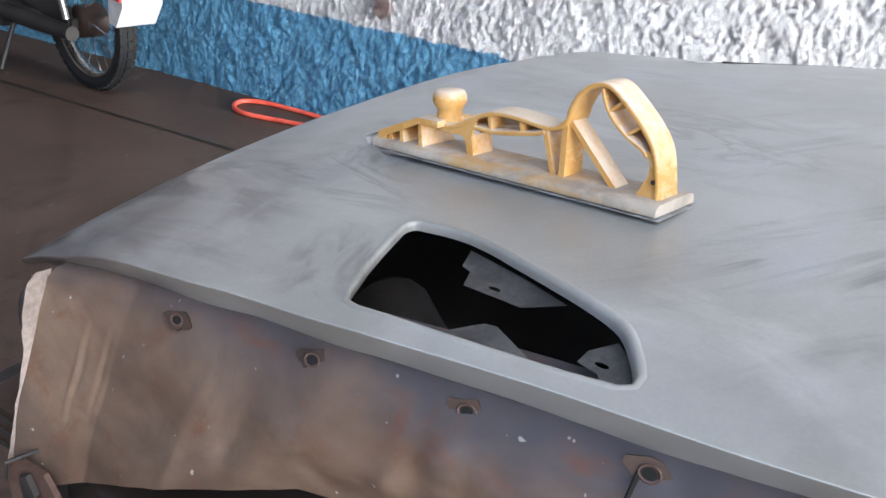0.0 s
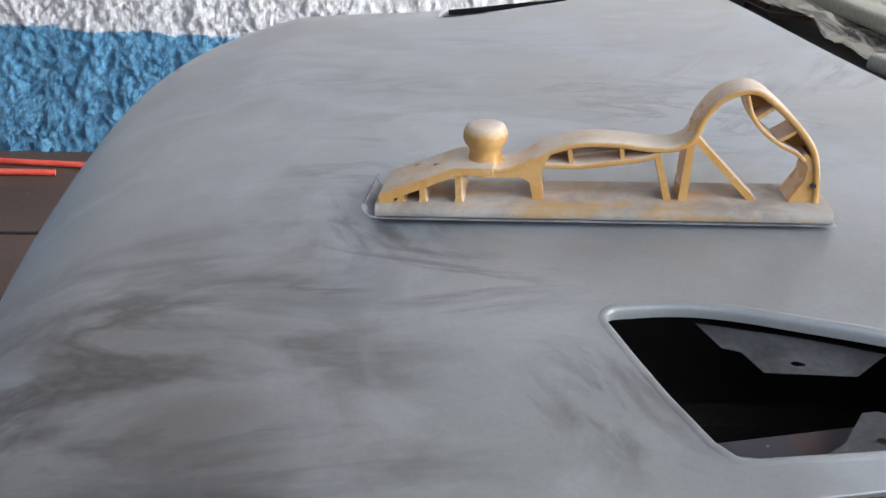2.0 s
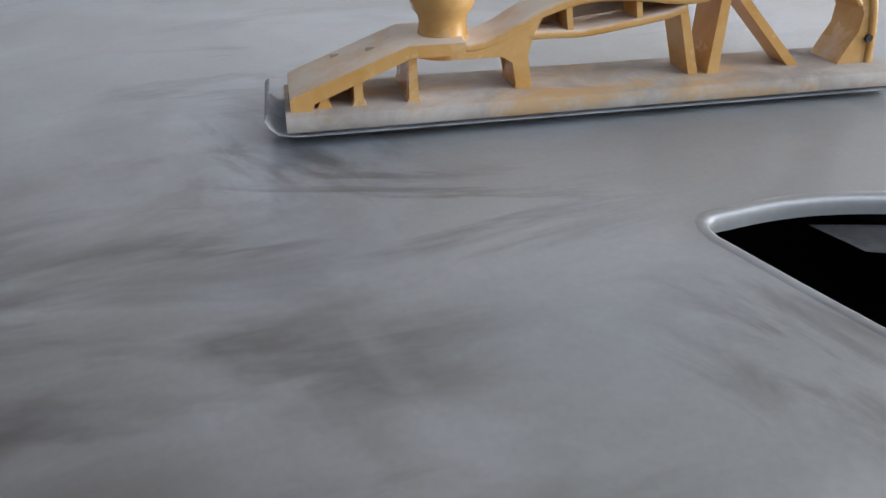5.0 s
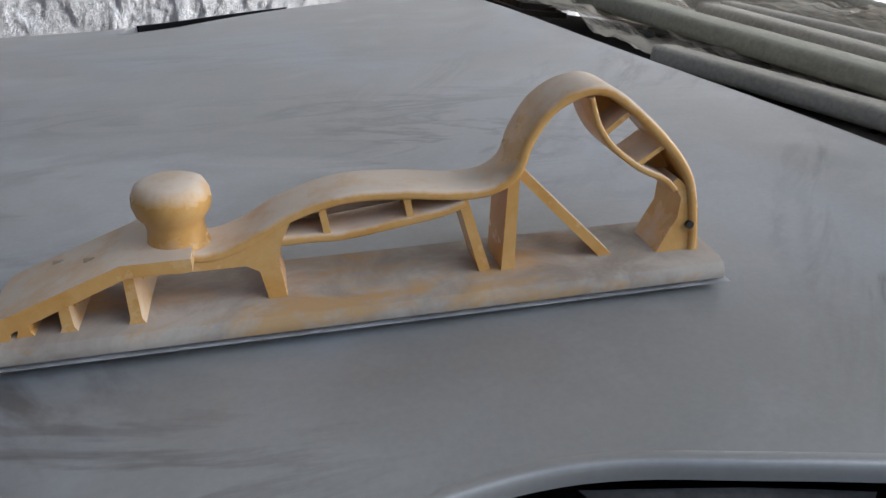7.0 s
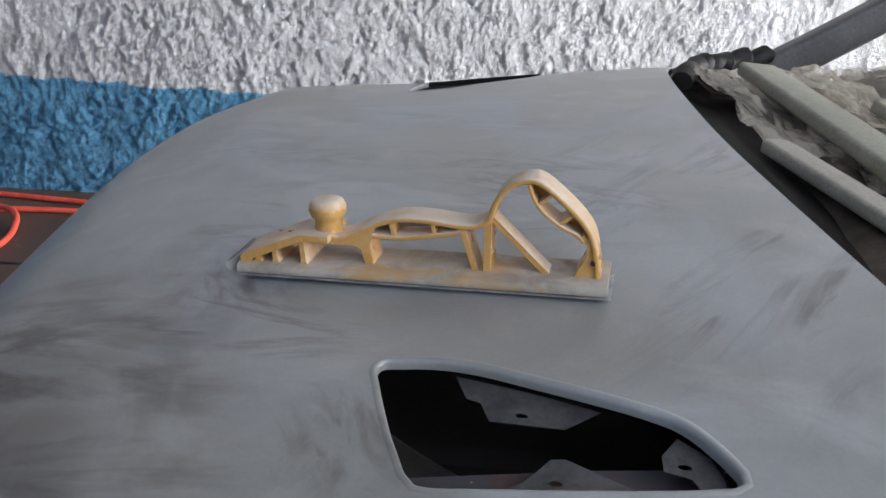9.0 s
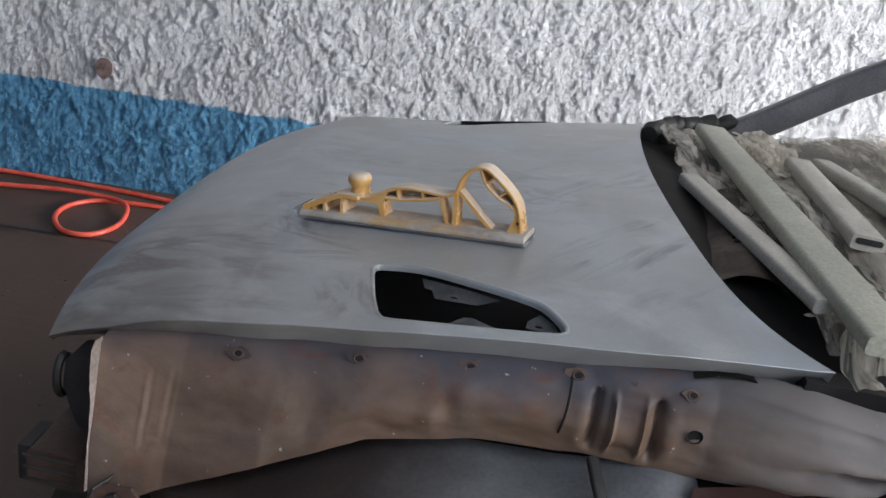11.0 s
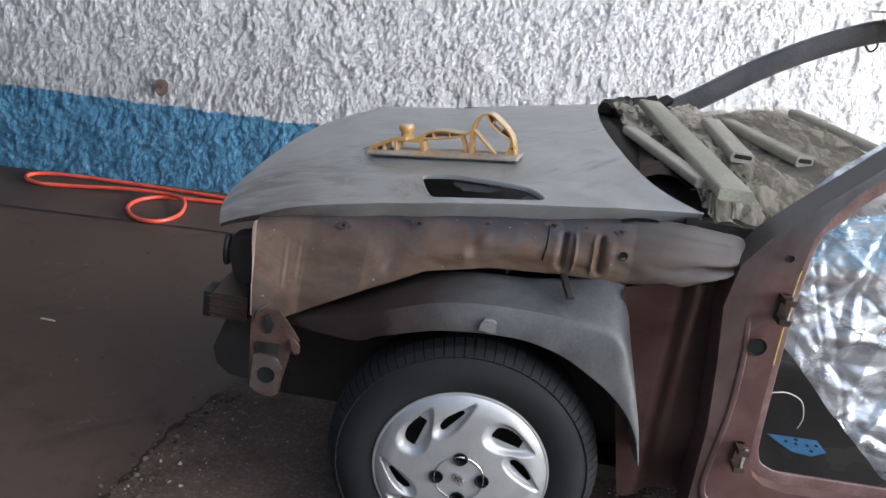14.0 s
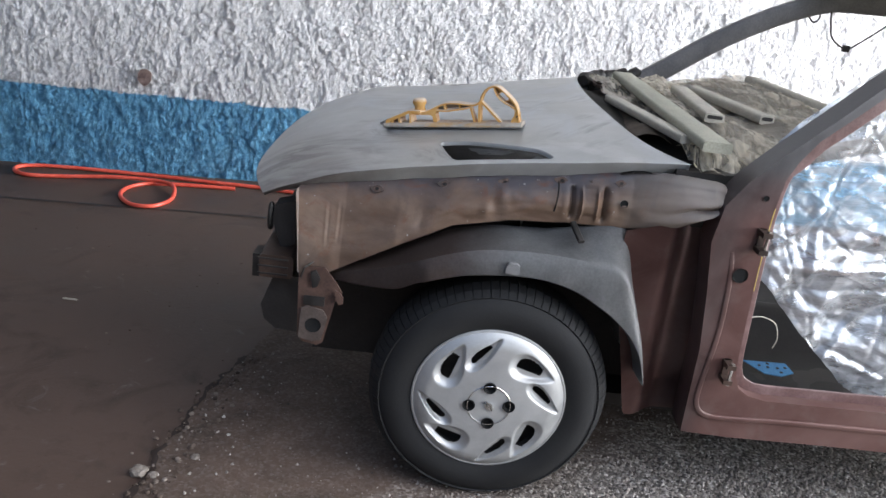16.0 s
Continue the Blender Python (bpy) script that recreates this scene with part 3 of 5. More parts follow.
def nearest(x, y, poly):
    best = None
    for a, b in zip(poly, poly[1:] + poly[:1]):
        a, b, p = Vector(a), Vector(b), Vector((x, y))
        t = max(0, min(1, (p - a).dot(b - a) / max(1e-9, (b - a).length_squared)))
        q = a + t * (b - a)
        if best is None or (q - p).length < best[0]:
            best = ((q - p).length, q)
    return best


def kept_in(x, y):
    """The place pulled back inside the bonnet's side edge."""
    e = float(np.interp(x, EDGE[:, 0], EDGE[:, 1])) + 0.0025
    return max(y, e) if y < MID else min(y, 2 * MID - e)


def grown(outline, d):
    """The outline moved outwards by d."""
    n = len(outline)
    c = Vector((sum(p[0] for p in outline) / n, sum(p[1] for p in outline) / n))
    out = []
    for k in range(n):
        p = Vector(outline[k])
        t = (Vector(outline[(k + 1) % n]) - Vector(outline[k - 1])).normalized()
        o = Vector((t.y, -t.x))
        p += d * (o if o.dot(p - c) > 0 else -o)
        out.append((p.x, kept_in(p.x, p.y)))
    return out


def build_hood():
    bm = bmesh.new()
    vs = np.unique(np.concatenate([np.linspace(-1, -0.70, 46), np.linspace(-0.70, 0.70, 60), np.linspace(0.70, 1, 46)]))
    ss = np.linspace(0, 1, 170)
    grid = [[bm.verts.new(hood_at(s, v)) for v in vs] for s in ss]
    holes = [grown(SCOOP, 0.003), mirrored(grown(SCOOP, 0.003))]
    for a, b in zip(grid, grid[1:]):
        for k in range(len(vs) - 1):
            q = (a[k], a[k + 1], b[k + 1], b[k])
            c = sum((p.co for p in q), Vector()) / 4
            if -0.18 < c.x < 0.12 and any(inside(c.x, c.y, h) for h in holes):
                continue
            bm.faces.new(q)
    for v in [v for v in bm.verts if not v.link_faces]:
        bm.verts.remove(v)
    for v in bm.verts:
        if v.is_boundary and -0.19 < v.co.x < 0.125 and abs(kept_in(v.co.x, v.co.y) - v.co.y) < 0.00001:
            d, q = min((nearest(v.co.x, v.co.y, h) for h in holes), key=lambda e: e[0])
            if d < 0.012:
                v.co = Vector((q.x, q.y, hood_z(q.x, q.y)))
    ring = [hood_at(0, v) for v in vs] + [hood_at(s, 1) for s in ss[1:]] + [hood_at(1, v) for v in vs[::-1][1:]] + [hood_at(s, -1) for s in ss[::-1][1:-1]]
    n, mid = len(ring), Vector((-0.12, MID, 0))
    rows = []
    for k, q in enumerate(ring):
        t = (ring[(k + 1) % n] - ring[k - 1]).normalized()
        o = Vector((t.y, -t.x, 0)).normalized()
        if o.dot(q - mid) < 0:
            o = -o
        side = max(0.0, min(1.0, (abs(o.y) - 0.55) / 0.3))
        short = float(np.interp(q.x, (-0.6, -0.52, -0.42, -0.3), (0.18, 0.42, 0.85, 1.0)))
        dz = (0.022 + 0.018 * side) * short + 0.0015 * noise.noise((q.x * 14, q.y * 6, 2.0))
        tuck = (0.004 + 0.026 * side) * short + 0.002 * noise.noise((q.x * 11, q.y * 5, 6.0))
        down = lambda d: Vector((0, 0, d))
        rows.append([q, q + 0.0006 * o - down(0.0008), q - 0.0002 * o - down(0.0022), q - 0.52 * tuck * o - down(dz * 0.54), q - tuck * o - down(dz), q - (tuck + 0.002) * o - down(dz + 0.0006), q - (tuck + 0.004) * o - down(dz - 0.002), q - 0.6 * tuck * o - down(dz * 0.5)])
    rows.append(rows[0])
    strip(rows, bm)
    bmesh.ops.remove_doubles(bm, verts=bm.verts[:], dist=0.0002)
    hood = part("hood", bm, M_PRIMER, car, "grey primed bonnet with sanding smears and two cut scoops", 32)
    for outline in (SCOOP, mirrored(SCOOP)):
        scoop_rim(outline, hood)
    return hood


def scoop_rim(outline, hood):
    n = len(outline)
    c = Vector((sum(p[0] for p in outline) / n, sum(p[1] for p in outline) / n))
    rows = []
    for k in range(n + 1):
        p = Vector(outline[k % n])
        t = (Vector(outline[(k + 1) % n]) - Vector(outline[(k - 1) % n])).normalized()
        o = Vector((t.y, -t.x))
        if o.dot(p - c) < 0:
            o = -o
        row = []
        p = p + 0.003 * o
        for off, dz in ((0.007, -0.0006), (0.0045, 0.0005), (0.0015, 0.0008), (-0.0005, 0.0), (-0.0016, -0.003), (-0.0018, -0.006), (-0.0018, -0.009)):
            q = p + off * o
            q.y = kept_in(q.x, q.y)
            row.append((q.x, q.y, hood_z(q.x, q.y) + dz))
        rows.append(row)
    bm = strip(rows)
    bmesh.ops.remove_doubles(bm, verts=bm.verts[:], dist=0.0001)
    rim = part("scoop_rim", bm, M_PRIMER, hood, "rolled rim of the scoop opening", 70)
    flip = c.y > MID
    if flip:
        # added black strip that paints the dark inside of the far opening
        far = [(x, 2 * MID - y, hood_z(x, 2 * MID - y) - 0.0025) for x, y in SCOOP[-16:-8]]
        part("scoop_dark_strip", sweep(catmull(far, 3), rounded(0.006, 0.010, 0.002)), M_BLACK, rim, "black strip painting the opening's dark inside")
    tabs = (
        [(-0.098, 0.297), (-0.09, 0.266), (-0.079, 0.262), (-0.072, 0.236), (-0.012, 0.222), (0.020, 0.240), (-0.03, 0.266)],
        [(-0.078, 0.156), (-0.05, 0.168), (-0.027, 0.190), (-0.016, 0.190), (0.03, 0.158), (0.02, 0.151), (-0.03, 0.154)],
        [(0.074, 0.208), (0.058, 0.190), (0.056, 0.174), (0.075, 0.166), (0.080, 0.152), (0.097, 0.152), (0.099, 0.165), (0.094, 0.186)],
    )
    for tab, hole in zip(tabs, ((-0.045, 0.241), (-0.026, 0.166), (0.073, 0.178))):
        pts = [(x, 2 * MID - y) for x, y in tab] if flip else tab
        hx, hy = (hole[0], 2 * MID - hole[1]) if flip else hole
        bm = bmesh.new()
        m = len(pts)
        inner = []
        for k in range(m * 3):
            x, y = Vector(pts[k // 3]).lerp(Vector(pts[(k // 3 + 1) % m]), (k % 3) / 3)
            a = math.atan2(y - hy, x - hx)
            inner.append(a)
        outer = []
        for k in range(m * 3):
            x, y = Vector(pts[k // 3]).lerp(Vector(pts[(k // 3 + 1) % m]), (k % 3) / 3)
            outer.append(bm.verts.new((x, y, hood_z(x, y) - 0.017)))
        holev = [bm.verts.new((hx + 0.0055 * math.cos(a), hy + 0.0032 * math.sin(a), hood_z(hx, hy) - 0.0175)) for a in inner]
        for k in range(m * 3):
            j = (k + 1) % (m * 3)
            bm.faces.new((outer[k], outer[j], holev[j], holev[k]))
        thicken(bm, 0.002)
        part("fixing_tab", bm, M_TAB, rim, "steel tab with a slot, dusted grey", 30)


hood = build_hood()


def duct():
    """The black channel under each scoop and the dark engine bay below."""
    for flip in (False, True):
        sgn = -1 if flip else 1
        yy = lambda y: 2 * MID - y if flip else y
        pts = [(-0.20, yy(0.33), 0.735), (-0.12, yy(0.27), 0.74), (-0.03, yy(0.23), 0.735), (0.06, yy(0.20), 0.73)]
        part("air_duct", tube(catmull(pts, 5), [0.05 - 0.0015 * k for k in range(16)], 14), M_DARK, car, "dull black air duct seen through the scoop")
    # unseen plate, added to keep light out from under the car
    part("underbody", box((0.30, 0.22, 0.20), (2.4, 1.36, 0.235), 0.01), M_DARK, car, "unseen black plate blocking light under the car")
    # black plate that paints the darkness inside the wheel well
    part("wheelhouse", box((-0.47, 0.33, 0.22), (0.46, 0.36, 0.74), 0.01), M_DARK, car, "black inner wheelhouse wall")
    # the bay's shade is put into this block's black colour
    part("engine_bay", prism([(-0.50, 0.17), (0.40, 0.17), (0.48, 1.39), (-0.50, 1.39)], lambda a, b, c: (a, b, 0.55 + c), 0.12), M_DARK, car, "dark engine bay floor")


duct()

# inner wing (apron) with embossed ribs
APX = [-0.508, -0.39, -0.256, -0.123, 0.013, 0.152, 0.303, 0.413, 0.48, 0.52]
APB = [0.532, 0.581, 0.660, 0.722, 0.748, 0.757, 0.765, 0.790, 0.825, 0.85]
APT = [0.754, 0.776, 0.804, 0.830, 0.850, 0.872, 0.888, 0.898, 0.897, 0.893]
APYB = [0.050, 0.074, 0.062, 0.086, 0.100, 0.103, 0.088, 0.060, 0.045, 0.06]
APYT = [0.142, 0.160, 0.156, 0.152, 0.152, 0.146, 0.118, 0.072, 0.050, 0.06]


def wing_y(x, h):
    """The panel's face: leaning from the nose, upright and rolled in at the top further back."""
    yb, yt = float(np.interp(x, APX, APYB)), float(np.interp(x, APX, APYT))
    return yb + (yt - yb) * h ** float(np.interp(x, (-0.2, 0.0), (1.05, 2.4)))



def emboss(x, h):
    d = 0.0
    high = max(0.0, min(1.0, (h - 0.06) / 0.12)) * max(0.0, min(1.0, (0.80 - h) / 0.10))
    for c, w, a in ((0.143, 0.010, 0.003), (0.161, 0.0055, -0.014), (0.182, 0.0035, 0.008), (0.222, 0.0035, 0.007), (0.238, 0.0055, -0.015), (0.256, 0.010, 0.003)):
        d += a * math.exp(-((x - c) / w) ** 2) * high
    if 0.183 < x < 0.222:
        d += 0.0045 * max(0.0, min(1.0, (h - 0.20) / 0.06)) * max(0.0, min(1.0, (0.74 - h) / 0.06))
    for c, w, a in ((-0.437, 0.003, 0.0016), (-0.429, 0.003, -0.0014), (-0.407, 0.003, 0.0006), (-0.400, 0.0035, -0.0018)):
        d += a * math.exp(-((x - c) / w) ** 2) * max(0.0, 1 - ((h - 0.58) / 0.26) ** 2)
    for c, e, a in ((-0.045, 0.30, 0.0045), (-0.025, 0.36, -0.004), (-0.012, 0.62, 0.005), (-0.20, 0.25, -0.003)):
        d += a * math.exp(-((x - c) / 0.014) ** 2 - ((h - e) / 0.14) ** 2)
    d += 0.004 * noise.noise((x * 9, h * 4, 1.2)) + 0.002 * noise.noise((x * 30, h * 9, 3.2))
    return d


def build_apron():
    rows = []
    for x in np.linspace(-0.508, 0.53, 420):
        zb, zt = (float(np.interp(x, APX, a)) for a in (APB, APT))
        y, back = wing_y(x, 0), wing_y(x, 1) - wing_y(x, 0)
        zt -= float(np.interp(x, (-0.5, -0.4, 0.0, 0.42, 0.52), (0.006, 0.004, 0.0, 0.002, 0.0)))
        far = max(0.0, min(1.0, (x - 0.30) / 0.15))
        shut = math.sqrt(max(0.0, 1 - max(0.0, (x - 0.485) / 0.046) ** 2))
        mid = 0.46 * zt + 0.54 * zb
        zt, zb = mid + (zt - mid) * (0.30 + 0.70 * shut), mid + (zb - mid) * (0.25 + 0.75 * shut)
        row = [(x, y + 0.06, zb + 0.012), (x, y + 0.012, zb + 0.004)]
        for h in np.linspace(0, 1, 30):
            bulge = 0.006 * math.sin(math.pi * h) + 0.016 * far * math.sin(math.pi * min(1, h * 1.1)) * shut
            fold = 0.013 * math.exp(-((h - 0.14) / 0.09) ** 2) - 0.014 * math.exp(-((h - 0.36 - 0.10 * far * noise.noise((x * 15, 0, 4))) / 0.07) ** 2) + 0.007 * math.exp(-((h - 0.56) / 0.09) ** 2)
            row.append((x, wing_y(x, h) + 0.02 * (1 - shut) - bulge - fold * far ** 2 - emboss(x, h), zb + (zt - zb) * h))
        row += [(x, y + back + 0.010, zt + 0.006), (x, y + back + 0.03, zt + 0.010), (x, y + back + 0.045, zt + 0.010), (x, y + back + 0.05, zt - 0.03)]
        cut = math.exp(-((x + 0.508) / 0.07) ** 2)
        rows.append([(px + 0.026 * cut * max(0.0, min(1.0, (zt - pz) / 0.2)), py, pz) for px, py, pz in row])
    apron = part("inner_wing", thicken(strip(rows), 0.002), M_APRON, car, "dented inner wing panel, dusty brown, grey overspray and painted shade on top, crumpled rear end", 50)
    lip = []
    for f in np.linspace(0, 1, 24):
        z = 0.566 + 0.190 * f
        y = wing_y(-0.508, (z - 0.532) / 0.218) + 0.002 * noise.noise((f * 9, 0, 3))
        w = float(np.interp(f, (0, 0.55, 0.8, 0.95, 1), (0.007, 0.009, 0.020, 0.022, 0.012))) + 0.002 * noise.noise((f * 14, 5, 0))
        x = -0.508 + 0.026 * (0.754 - z) / 0.2
        lip.append([(x, y + 0.004, z), (x - 0.001, y - 0.5 * w, z), (x - 0.003, y - w, z)])
    part("front_flange", thicken(strip(lip), 0.003), two_tone("scraped_beige_steel", (0.40, 0.325, 0.275), (0.58, 0.49, 0.43), 25, 0.6), car, "pale scraped front flange, bent out at the top")
    hole = lathe([(0.0, 0.0), (0.0085, 0.0), (0.010, -0.003)], 14)
    bmesh.ops.translate(hole, verts=hole.verts[:], vec=(0.282, wing_y(0.282, 0.5) - 0.0085, 0.826))
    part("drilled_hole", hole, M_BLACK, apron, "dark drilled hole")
    seam = [(0.125 - 0.006 * f * f, wing_y(0.122, 1 - f) - 0.006 * math.sin(math.pi * (1 - f)) - 0.003, 0.862 - 0.082 * f) for f in (0.05, 0.25, 0.5, 0.75, 0.95)]
    part("seam_crack", tube(catmull(seam, 4), 0.0018, 6), M_BLACK, apron, "dark cracked seam")
    # ragged square nuts under the bonnet's edge, some with a torn skirt of paint
    rnd = random.Random(12)
    for x, size in ((-0.316, 1.0), (-0.152, 1.05), (-0.005, 1.1), (0.132, 1.1), (0.207, 0.6), (0.272, 0.9)):
        z, y = float(np.interp(x, APX, APT)) - 0.017, wing_y(x, 0.91) - 0.004
        tilt = lambda a, b, c: (x + size * a, y + size * (0.5 * b - 0.8 * c), z + size * (0.85 * b + 0.4 * c))
        ring = []
        for k in range(14):
            a = k * math.pi / 7
            r = 0.0125 * (1 + 0.16 * math.cos(4 * a + 0.7) + rnd.uniform(-0.12, 0.12))
            ring.append((1.25 * r * math.cos(a), 0.75 * r * math.sin(a)))
        clip = part("wing_clip", prism(ring, tilt, 0.004, bevel=0.0012), M_BROWNDK, apron, "ragged nut plate for the missing wing, oversprayed")
        part("clip_hole", prism([(0.0048 * math.cos(a), 0.0038 * math.sin(a)) for a in np.arange(12) * math.pi / 6], lambda a, b, c: tilt(a, b, 0.0042 + c), 0.0008), M_BLACK, clip)
        part("clip_lip", tube([tilt(0.0068 * math.cos(a), 0.0052 * math.sin(a), 0.0044) for a in np.linspace(0, 2 * math.pi, 15)], 0.0011 * size, 5, cap=False), M_BRACKET, clip, "rubbed brown lip")
    return apron


build_apron()

ARCH = [(-0.41, 0.545), (-0.33, 0.552), (-0.241, 0.572), (-0.185, 0.606), (-0.10, 0.635), (-0.02, 0.648), (0.07, 0.652), (0.14, 0.643), (0.203, 0.620), (0.281, 0.574), (0.339, 0.520), (0.372, 0.465), (0.392, 0.40)]
LTOP = [(-0.41, 0.570), (-0.34, 0.612), (-0.256, 0.663), (-0.17, 0.705), (-0.09, 0.735), (-0.01, 0.750), (0.06, 0.754), (0.14, 0.758), (0.215, 0.762), (0.300, 0.764), (0.335, 0.66), (0.372, 0.53), (0.398, 0.41)]


def build_liner():
    lo, hi = catmull(ARCH, 6), catmull(LTOP, 6)
    rows = []
    for a, b in zip(lo, hi):
        row = []
        depth = 0.03 + 0.02 * noise.noise((a[0] * 3, 0, 0))
        for h in np.linspace(0, 1, 19):
            x, z = a * (1 - h) + b * h
            front = max(0.0, min(1.0, (x + 0.42) / 0.25))
            k = h / 0.56 if h < 0.56 else (h - 0.56) / 0.44
            side = -0.022 + 0.018 * k ** 2 if h < 0.56 else -0.004 + 0.104 * k
            y = 0.10 * (1 - front) + side * front
            if h > 0.7 and 0.165 < x < 0.19:
                y += 0.004
            if h > 0.56:
                sunk = k * max(0.0, min(1.0, (x + 0.40) / 0.12)) * max(0.0, min(1.0, (0.24 - x) / 0.12))
                y, z = y + 0.035 * sunk, z - 0.030 * sunk
            row.append((x, y + 0.003 * noise.noise((x * 14, z * 14, 0)), z))
        y0 = row[0][1]
        row = [(a[0] * 0.97, y0 + 0.34, a[1] - 0.01), (a[0] * 0.99, y0 + 0.03, a[1] - 0.004), (a[0], y0 + 0.006, a[1] - 0.004)] + row
        rows.append(row)
    liner = part("wheel_arch", thicken(strip(rows), 0.002), M_LINER, car, "dusty grey wheel arch panel")
    part("arch_clip", prism([(0.008, 0.660), (0.038, 0.656), (0.043, 0.663), (0.042, 0.678), (0.035, 0.683), (0.016, 0.682), (0.010, 0.674)], lambda a, b, c: (a, -0.029 + c, b), 0.03, bevel=0.008), M_LINER, liner, "moulded fixing lug")
    # black bead that stands in for the shadow under the panel's lower edge
    bead = [(x, wing_y(x, 0) + 0.014, z + 0.002) for x, z in LTOP[1:10]]
    part("seam_shade", tube(catmull(bead, 4), 0.0045, 7), M_BLACK, liner, "black bead painting the shadow line along the seam")
    # dark bar laid where a pressed groove would be in shade
    part("groove_shade", sweep([(0.168, 0.085, 0.765), (0.175, 0.055, 0.752), (0.184, 0.026, 0.738)], rounded(0.016, 0.010, 0.004)), M_DARK, liner, "dark bar painting the shade of a pressed groove")


build_liner()

# side frame: hinge pillar, windscreen pillar and sill round the open doorway
FRONT = [(0.527, 0.262), (0.525, 0.33), (0.522, 0.50), (0.505, 0.65), (0.485, 0.78), (0.497, 0.87), (0.54, 0.935), (0.60, 0.995), (0.70, 1.087), (0.80, 1.183), (0.96, 1.325), (1.12, 1.44)]
OPEN = [(1.14, 1.375), (0.99, 1.305), (0.86, 1.205), (0.80, 1.155), (0.735, 1.095), (0.678, 1.043), (0.640, 0.99), (0.620, 0.945), (0.611, 0.86), (0.611, 0.78), (0.614, 0.684), (0.619, 0.578), (0.624, 0.48), (0.630, 0.435), (0.645, 0.402), (0.672, 0.384), (0.72, 0.374), (0.90, 0.376), (1.3, 0.38), (1.75, 0.38)]


def build_side():
    outline = FRONT + OPEN + [(1.75, 0.262), (1.3, 0.262), (0.9, 0.262), (0.65, 0.258)]
    bm = prism(outline, lambda a, b, c: (a, 0.012 + 0.10 * max(0, b - 0.95) ** 1.0 + c, b), 0.085, bevel=0.016)
    frame_ = part("side_frame", bm, M_MAROON, car, "dusty maroon hinge pillar, windscreen pillar and sill, painted shade along front", 35)
    # raised door seat flange round the opening
    line = [(a + (0.003 if b < 0.95 else min(0.013, 0.003 + (b - 0.95) * 0.2)), 0.050 + 0.10 * max(0, b - 0.95), b + 0.002 - max(0.0, min(0.014, (b - 0.95) * 0.25))) for a, b in catmull(OPEN[1:], 3)]
    part("door_flange", sweep(line, rounded(0.05, 0.007, 0.003), (0, 1, 0)), M_SEAT, frame_, "pinkish maroon door seal flange")
    seal = [(a + 0.004, 0.022 + 0.10 * max(0, b - 0.95), b) for a, b in catmull([(0.6125, 0.875), (0.611, 0.83), (0.612, 0.76), (0.613, 0.70), (0.615, 0.665)], 4)]
    part("masking_tape", sweep(seal, rounded(0.0045, 0.003, 0.001), (0, 1, 0)), two_tone("yellow_tape", (0.42, 0.29, 0.05), (0.55, 0.42, 0.12), 20, 0.6), frame_, "yellow masking tape along the doorway")
    hole = lathe([(0.0, 0.0), (0.017, 0.0), (0.019, -0.003)], 18)
    bmesh.ops.translate(hole, verts=hole.verts[:], vec=(0.572, 0.0105, 0.705))
    part("pillar_hole", hole, M_BLACK, frame_, "round black hole in the pillar")
    hole = lathe([(0.0, 0.0), (0.006, 0.0), (0.007, -0.002)], 12)
    bmesh.ops.translate(hole, verts=hole.verts[:], vec=(0.585, 0.0105, 0.90))
    part("pillar_hole", hole, M_BLACK, frame_)
    # press line down the pillar
    part("foot_swage", sweep(catmull([(0.540, 0.016, 0.76), (0.552, 0.013, 0.68), (0.557, 0.012, 0.55), (0.548, 0.012, 0.43), (0.545, 0.011, 0.365), (0.556, 0.010, 0.332), (0.585, 0.010, 0.316), (0.65, 0.010, 0.314), (0.9, 0.010, 0.322), (1.74, 0.010, 0.325)], 6), rounded(0.014, 0.0085, 0.004, 4), (0, 1, 0)), M_MAROON, frame_, "raised press line down the pillar and along the sill")
    for z in (0.455, 0.800):
        hb = bmesh.new()
        box((0.585, -0.028, z - 0.027), (0.607, 0.014, z - 0.015), 0, hb)
        box((0.585, -0.028, z + 0.015), (0.607, 0.014, z + 0.027), 0, hb)
        box((0.589, 0.004, z - 0.027), (0.604, 0.013, z + 0.027), 0, hb)
        hinge = part("door_hinge", hb, M_BROWNDK, frame_, "bare brown door hinge")
        part("hinge_pin", tube([(0.599, -0.022, z - 0.030), (0.599, -0.022, z + 0.033)], 0.0045, 8), M_CHROME, hinge, "bright hinge pin")
    # panel between the wheel arch and the pillar
    rows = []
    for x in np.linspace(0.295, 0.540, 40):
        zt = float(np.interp(x, [0.295, 0.41, 0.535], [0.766, 0.80, 0.86]))
        zb = float(np.interp(x, [0.295, 0.385, 0.54], [0.66, 0.262, 0.262]))
        rows.append([(x, 0.066 + 0.055 * max(0.0, min(1.0, (x - 0.40) / 0.08)) ** 2 * (3 - 2 * max(0.0, min(1.0, (x - 0.40) / 0.08))) - 0.010 * noise.noise((x * 8, z * 3, 0)), z) for z in np.linspace(zb, zt, 14)])
    part("bulkhead_side", thicken(strip(rows), 0.03), M_MAROON, car, "brown-maroon bulkhead side panel")
    part("far_pillar", sweep(catmull([(0.60, 1.47, 0.935), (0.70, 1.46, 1.008), (0.86, 1.45, 1.127), (1.0, 1.43, 1.217), (1.13, 1.41, 1.285), (1.24, 1.39, 1.325), (1.36, 1.38, 1.335), (1.9, 1.37, 1.35)], 5), rounded(0.055, 0.074, 0.014)), M_PILLAR, car, "dark grey windscreen pillar on the far side")
